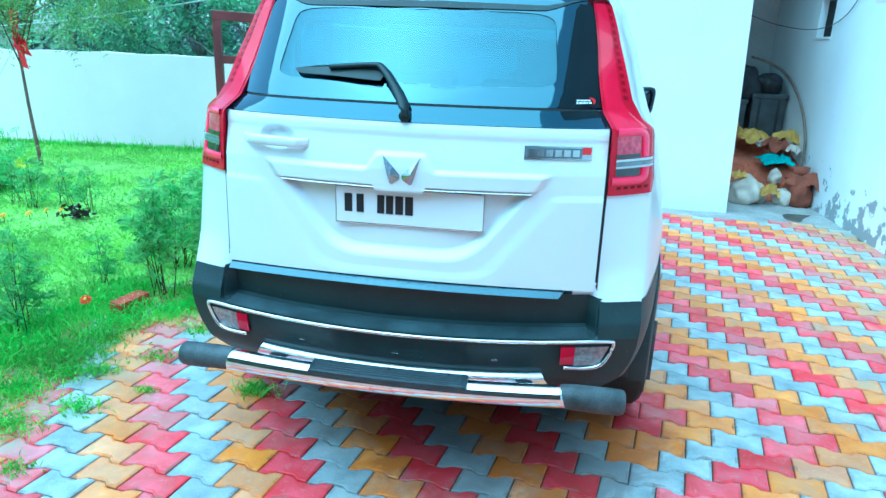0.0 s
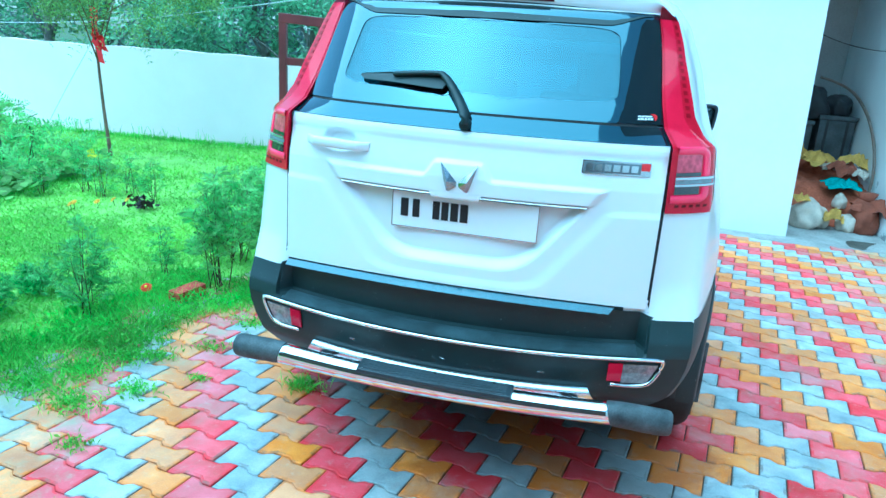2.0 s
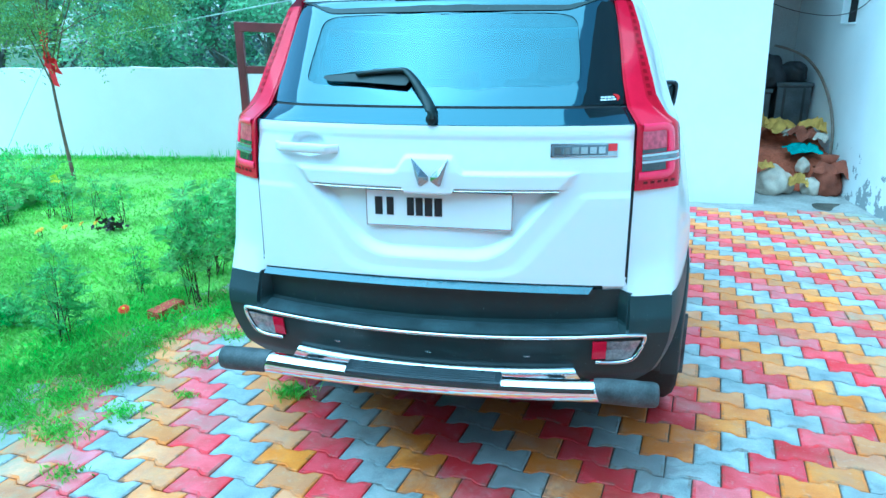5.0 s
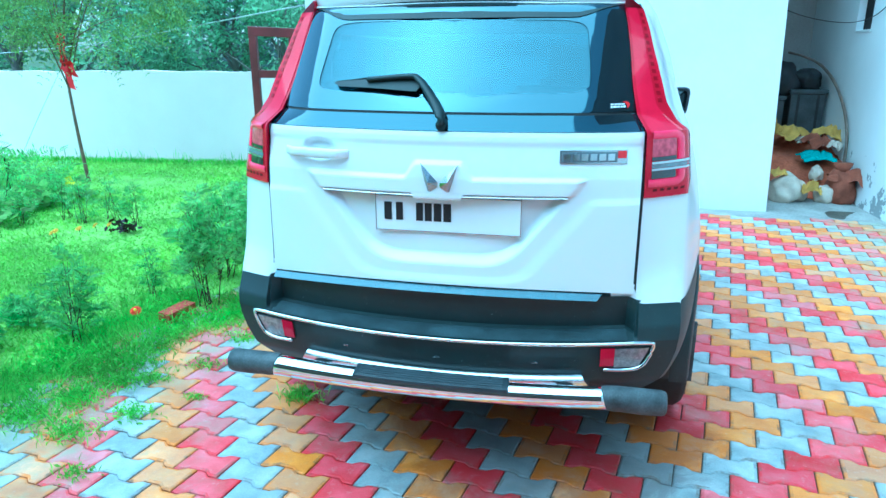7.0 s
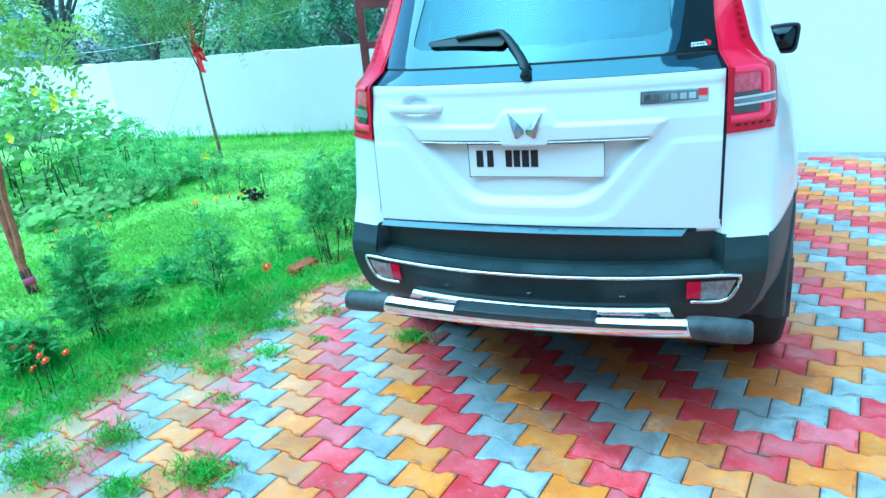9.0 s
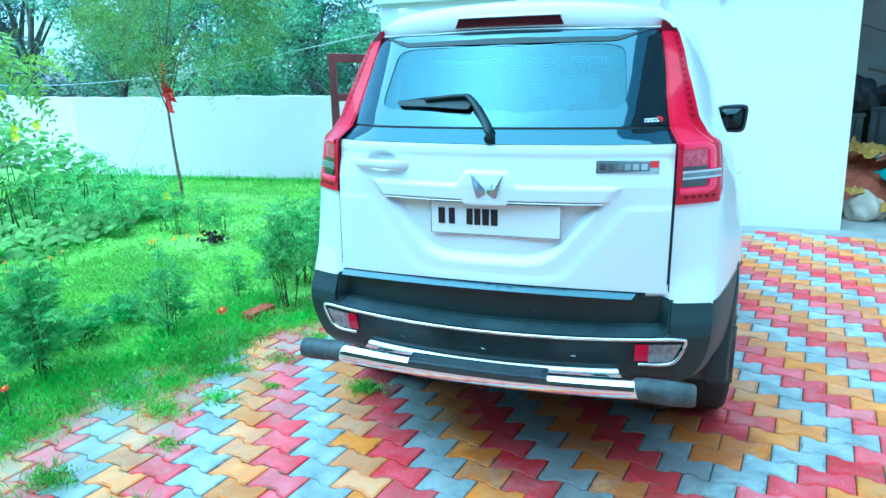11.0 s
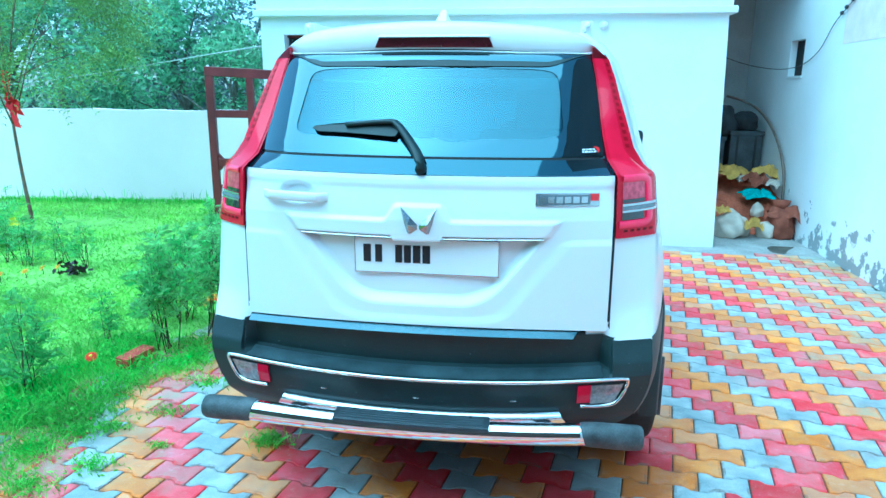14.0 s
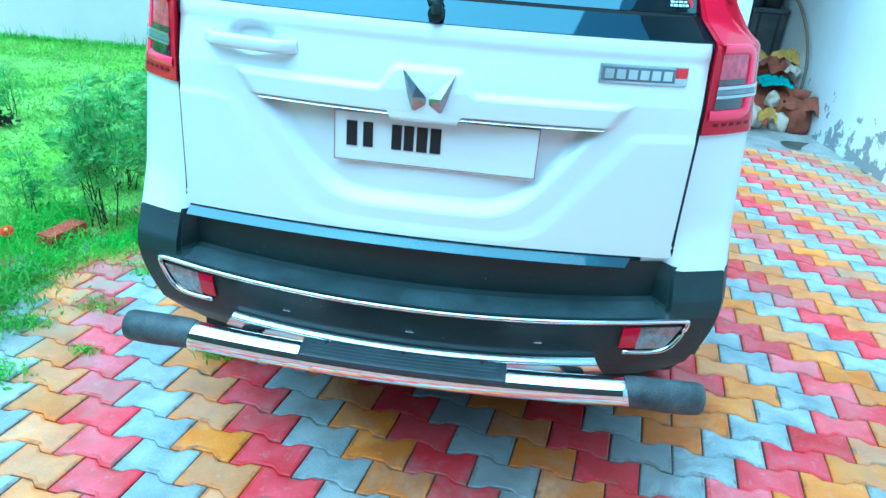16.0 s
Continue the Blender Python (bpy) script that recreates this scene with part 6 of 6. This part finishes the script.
part("foliage", fast_mesh("foliage", v, q, material("dark_purple_leaf", (0.02, 0.008, 0.01), vary=0.3, bump=0)), pt)


def brick(x, y, turn, z=0.0, tilt=0):
    b = boxed((-0.112, -0.044, 0.0), (0.112, 0.044, 0.070), 0.008, 2)
    o = tagged(new("brick", finish(b, "brick", M_BRICK)), "loose red brick lying at the lawn's edge", "brick", "loose bricks")
    o.location, o.rotation_euler = (x, y, z), (radians(tilt), 0, radians(turn))
    return o


brick(-1.965, 1.17, 80, 0.005, 3)
brick(-5.52, 2.86, 20, 0.01)

# ---- broad-leaved vine with yellow flowers ----
def broad_leaves(name, centres, size, mat, parent):
    V, F = [], []
    for c in centres:
        a = rng.uniform(0, 2 * np.pi)
        up = Vector((rng.normal(0, 0.35) + 0.25, rng.normal(0, 0.35) - 0.35, 1)).normalized()
        s = Vector((math.cos(a), math.sin(a), 0))
        s = (s - up * s.dot(up)).normalized()
        f = up.cross(s)
        r = size * rng.uniform(0.6, 1.25)
        i0 = len(V)
        shape = ((0.0, -0.25), (0.45, -0.5), (0.62, -0.05), (0.42, 0.35), (0.0, 0.75), (-0.42, 0.35), (-0.62, -0.05), (-0.45, -0.5))
        V.append(tuple(Vector(c) + up * 0.0))
        for u, w in shape:
            V.append(tuple(Vector(c) + s * u * r + f * w * r - up * r * 0.18 * (u * u + w * w)))
        n_ = len(shape)
        for k in range(n_):
            F.append((i0, i0 + 1 + k, i0 + 1 + (k + 1) % n_))
    return part(name, mesh_of(name, V, F, mat, True), parent)


vine = thing("vine_bush", "sprawling broad-leaved vine with yellow flowers", "bush", at=(0, 0, 0))
cs = []
for k in range(2600):
    x = rng.uniform(-8.6, -5.0)
    y = rng.uniform(1.6, 4.2)
    top = 1.25 * smooth01((-5.55 - x) / 1.4) * (1 - 0.25 * abs(y - 2.9)) + 0.12
    cs.append((x, y, max(0.05, top * rng.uniform(0.35, 1.0) ** 0.6 + 0.06 * rng.normal())))
broad_leaves("broad_leaves", cs, 0.082, M_LEAF_BROAD, vine)
cs = [(rng.uniform(-5.9, -4.7), rng.uniform(2.0, 3.0), rng.uniform(0.05, 0.2)) for k in range(230)]
broad_leaves("broad_leaves", cs, 0.078, M_LEAF_BROAD, vine)
for k in range(36):
    x, y = rng.uniform(-8.0, -5.3), rng.uniform(1.9, 3.9)
    part("stem", tube_mesh("stem", [(x, y, 0), (x + rng.normal(0, 0.08), y + rng.normal(0, 0.08), 0.5), (x + rng.normal(0, 0.15), y + rng.normal(0, 0.15), 0.4 + 0.6 * smooth01((-5.5 - x) / 1.4))], [0.010, 0.007, 0.004], M_STEM, 5), vine)
ws, wd = [], []
for k in range(420):
    x, y = rng.uniform(-6.5, -4.9), rng.uniform(2.6, 4.1)
    ws.append(np.array([x, y, rng.uniform(0.1, 0.75 * (1 - 0.4 * (x + 6.5) / 1.6))]))
    wd.append(np.array([rng.normal(), rng.normal(), rng.uniform(0.2, 1.4)]))
v, q = sprays(ws, wd, 0.2, 5, 0.06, 0.35, 0.25)
part("undergrowth", fast_mesh("undergrowth", v, q, M_LEAF), vine, "thin-leaved weeds grown through the vine")
for x, y, z in ((-6.0, 2.7, 1.22), (-5.89, 2.8, 1.12), (-5.77, 2.7, 1.05), (-5.81, 3.0, 1.14), (-6.02, 2.3, 0.80), (-6.48, 3.2, 1.45), (-4.75, 3.6, 0.3)):
    V, F = [], []
    for k in range(5):
        a = 2 * math.pi * k / 5
        i0 = len(V)
        for rr, da, dz in ((0.0, 0, 0.0), (0.055, -0.62, 0.025), (0.066, 0, 0.015), (0.055, 0.62, 0.025)):
            V.append((x + rr * math.cos(a + da), y - 0.02 - dz, z + rr * math.sin(a + da)))
        F.append((i0, i0 + 1, i0 + 2, i0 + 3))
    part("blossom", mesh_of("blossom", V, F, M_YELLOW), vine, "yellow trumpet flower")

# ---- saplings and trees ----
def crown_points(centre, radii, n, holes=0.0, seed=0.0):
    out = []
    while len(out) < n:
        p = rng.uniform(-1, 1, 3)
        r = np.linalg.norm(p)
        if r > 1 or r < 0.25:
            continue
        q = np.asarray(centre) + p * np.asarray(radii)
        k = noise.noise(Vector(q) * 0.9 + Vector((seed, 0, 0))) + 0.5 * noise.noise(Vector(q) * 2.3)
        if k < holes - 0.25 * (1 - r):
            continue
        out.append(q)
    return np.array(out)


def sapling(base, mid, top, r, crown, radii, n, mat, label, ribbon=None, length=0.28, leaf=0.06, bark=M_BARK, narrow=0.33):
    b = Vector(base)
    t = thing("sapling", label, "tree", at=base)
    pts = arc_points([Vector(base) - b, Vector(mid) - b, Vector(top) - b], 14)
    part("trunk", tube_mesh("trunk", pts, [r * (1 - 0.5 * i / 14) for i in range(15)], bark, 8), t)
    cs = crown_points(np.array(crown) - np.array(base), radii, n)
    for k in range(10):
        c = cs[k]
        part("limb", tube_mesh("limb", arc_points([pts[10 + k % 4], (pts[13] + Vector(c)) / 2 + Vector((0, 0, 0.06)), c], 6), [r * 0.4 * (1 - 0.8 * i / 6) for i in range(7)], bark, 5), t)
    w = cs - (np.array(crown) - np.array(base))
    w[:, 2] *= 0.4
    v, q = sprays(cs, w + rng.normal(0, 0.3, w.shape), length, 7, leaf, narrow, 0.45)
    part("crown", fast_mesh("crown", v, q, mat), t, "feathery drooping leaves")
    return t


sap = sapling((-5.62, 4.85, 0.0), (-5.68, 4.85, 0.75), (-5.72, 4.85, 1.78), 0.024, (-5.4, 4.9, 2.45), (1.30, 1.0, 0.90), 1500, M_LEAF_YELLOW, "young slender tree with a red ribbon tied to its trunk")
for k in range(4):
    rb = bmesh.new()
    bmesh.ops.create_cone(rb, cap_ends=True, radius1=0.045, radius2=0.042, depth=0.05, segments=12, matrix=Matrix.Translation((-0.09, 0, 1.40 + 0.085 * k + (0.10 if k > 1 else 0))) @ pose(0, 0, 0, 15 * (k - 1), 10, 0))
    part("ribbon", rb, sap, "red cloth wrapped round the trunk", M_RIBBON)
part("ribbon", tube_mesh("ribbon", [(-0.088, 0, 1.36), (-0.092, 0, 1.5), (-0.097, 0, 1.66), (-0.100, 0, 1.80)], [0.030, 0.034, 0.028, 0.026], M_RIBBON, 9), sap, "red cloth wound up the trunk")
for a, ln, dx in ((0.0, 0.30, 0.08), (0.6, 0.16, 0.13), (1.2, 0.22, 0.04)):
    V, F = [], []
    for i in range(9):
        f = i / 8
        x0 = -0.09 + 0.03 + dx * (1 - (1 - f) ** 2) + 0.015 * math.sin(7 * f + a)
        z0 = 1.46 + 0.03 * math.sin(math.pi * f) - ln * f * f
        for sgn in (-1, 1):
            V.append((x0 + sgn * 0.045 * (0.6 + 0.5 * f), -0.05 - 0.02 * math.sin(9 * f + a) - 0.01 * sgn, z0 + 0.01 * sgn * math.sin(5 * f)))
    for i in range(8):
        F.append((2 * i, 2 * i + 1, 2 * i + 3, 2 * i + 2))
    part("ribbon_tail", mesh_of("ribbon_tail", V, F, M_RIBBON, True), sap, "loose red cloth end")

sap2 = sapling((-3.735, 0.50, -0.02), (-3.82, 0.5, 0.45), (-3.88, 0.52, 1.45), 0.034, (-3.66, 0.66, 1.76), (0.62, 0.55, 0.38), 190, M_LEAF_BRIGHT, "young tree with pointed drooping leaves near the paving", length=0.26, leaf=0.064, bark=M_BARK_RED, narrow=0.55)
part("limb", tube_mesh("limb", arc_points([(-0.055, 0, 0.22), (-0.022, 0, 0.40), (-0.015, 0, 0.72), (0.02, 0.01, 0.95), (0.05, 0.05, 1.5)], 16), [0.027 - 0.0009 * i for i in range(17)], M_BARK_RED, 8), sap2, "second upright limb forking near the ground")
part("trunk_foot", tube_mesh("trunk_foot", [(0, 0, 0), (-0.024, 0, 0.08), (-0.042, 0, 0.16), (-0.047, 0, 0.20)], [0.0385, 0.0375, 0.0365, 0.0340], M_BARK_DARK, 9), sap2, "darker bark at the foot")
part("tie", tube_mesh("tie", [(-0.0235, 0, 0.095), (-0.026, 0, 0.11), (-0.030, 0, 0.128), (-0.033, 0, 0.14)], [0.038, 0.043, 0.042, 0.038], material("pink_cloth", (0.55, 0.10, 0.24), vary=0.2), 12), sap2, "faded pink cloth tie")


def tree(x, y, h, w, n, mat, label, leaf=0.10, holes=-0.05, low=0.25):
    t = thing("tree", label, "tree", "trees behind the wall", (x, y, -0.05))
    trunk = arc_points([(0, 0, 0), (rng.normal(0, 0.15), rng.normal(0, 0.15), h * 0.35), (rng.normal(0, 0.3), rng.normal(0, 0.3), h * 0.8)], 12)
    part("trunk", tube_mesh("trunk", trunk, [0.026 * h * (1 - 0.75 * i / 12) for i in range(13)], M_BARK_GREY, 8), t)
    lumps = []
    for k in range(13):
        a = rng.uniform(0, 2 * np.pi)
        f = rng.uniform(low, 1.0)
        rad = w * (1.0 - 0.55 * abs(f - 0.5)) * rng.uniform(0.25, 0.95)
        lumps.append(np.array([math.cos(a) * rad, math.sin(a) * rad, h * f]))
    pts = []
    for c in lumps:
        p0 = trunk[min(12, int(12 * min(0.95, max(0.2, c[2] / h * 0.8))))]
        part("limb", tube_mesh("limb", arc_points([p0, (Vector(p0) + Vector(c)) / 2 + Vector((0, 0, 0.15)), c], 6), [0.009 * h * (1 - 0.85 * i / 6) for i in range(7)], M_BARK_GREY, 5), t)
        pts.append(crown_points(c, (w * 0.42, w * 0.42, h * 0.15), n // 13, holes, rng.uniform(0, 50)))
    cs = np.vstack(pts)
    v, q = leaf_quads(cs, leaf, 0.5, 0.25, 0.38)
    part("crown", fast_mesh("crown", v, q, mat), t)
    return t


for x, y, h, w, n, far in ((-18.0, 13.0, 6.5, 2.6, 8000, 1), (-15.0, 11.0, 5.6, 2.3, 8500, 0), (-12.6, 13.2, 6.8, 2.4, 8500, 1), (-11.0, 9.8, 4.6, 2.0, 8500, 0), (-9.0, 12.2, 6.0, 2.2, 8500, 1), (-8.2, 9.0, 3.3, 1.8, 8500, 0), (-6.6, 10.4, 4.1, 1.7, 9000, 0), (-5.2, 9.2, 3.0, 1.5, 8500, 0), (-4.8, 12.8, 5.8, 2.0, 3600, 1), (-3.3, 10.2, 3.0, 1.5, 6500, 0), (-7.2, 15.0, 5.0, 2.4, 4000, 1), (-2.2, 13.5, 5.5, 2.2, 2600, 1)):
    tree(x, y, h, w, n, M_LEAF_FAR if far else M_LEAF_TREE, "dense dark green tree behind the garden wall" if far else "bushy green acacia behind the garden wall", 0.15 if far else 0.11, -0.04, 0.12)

# ---- pavers ----
shared = []
for k in range(3):
    for lift, tilt in ((0.0, (0, 0)), (0.0012, (0.01, -0.006)), (-0.0010, (-0.008, 0.012))):
        vv, ff = paver_geometry(lift, tilt)
        shared.append(mesh_of("paver", vv, ff, [M_PAVER[k], M_EDGE[k]], mat_index=[0] + [1] * (len(ff) - 1)))
rest_v, rest_f, rest_m = [], [], []
pieces = 0
for r in range(-64, 52):
    for h in range(-76, 66):
        if (h - r) % 2:
            continue
        p = PO + PU * (h * PL / 2) + PV * (r * PW)
        edge = max(-2.55, lawn_edge(p.y) - 0.22) if p.y < 3.4 else -2.0
        if p.x < edge or p.x > rx + 0.04 or p.y > 4.72 or p.y < -6.4:
            continue
        hh = h
        if r > TURN_ROW and p.x > 0.3:
            k = (h + r - TURN_ROW - 5) // 2 % 3
        else:
            k = paver_colour(h, r)
        var = int(rng.integers(0, 3))
        if -1.75 < p.x < 2.0 and -1.25 < p.y < 0.42 and pieces < 300 and not (-0.5 < p.x < 0.75 and p.y > 0.15):
            o = new("paver", shared[k * 3 + var])
            o.parent = pavement
            o.matrix_basis = Matrix.Translation((p.x, p.y, 0)) @ pose(0, 0, 0, 0, 0, math.degrees(PT) + rng.normal(0, 0.35))
            pieces += 1
        else:
            vv, ff = paver_geometry(rng.normal(0, 0.0007), (rng.normal(0, 0.006), rng.normal(0, 0.006)))
            i0 = len(rest_v)
            for x, y, z in vv:
                q = p + PU * x + (PV - SKEW * PU) * y
                rest_v.append((q.x, q.y, z))
            rest_f += [tuple(i + i0 for i in f) for f in ff]
            rest_m += [k] + [3 + k] * (len(ff) - 1)
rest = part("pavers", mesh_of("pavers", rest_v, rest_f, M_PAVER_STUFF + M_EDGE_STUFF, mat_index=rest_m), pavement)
tagged(rest, "further pavers of the same bond", "", "", "stuff")
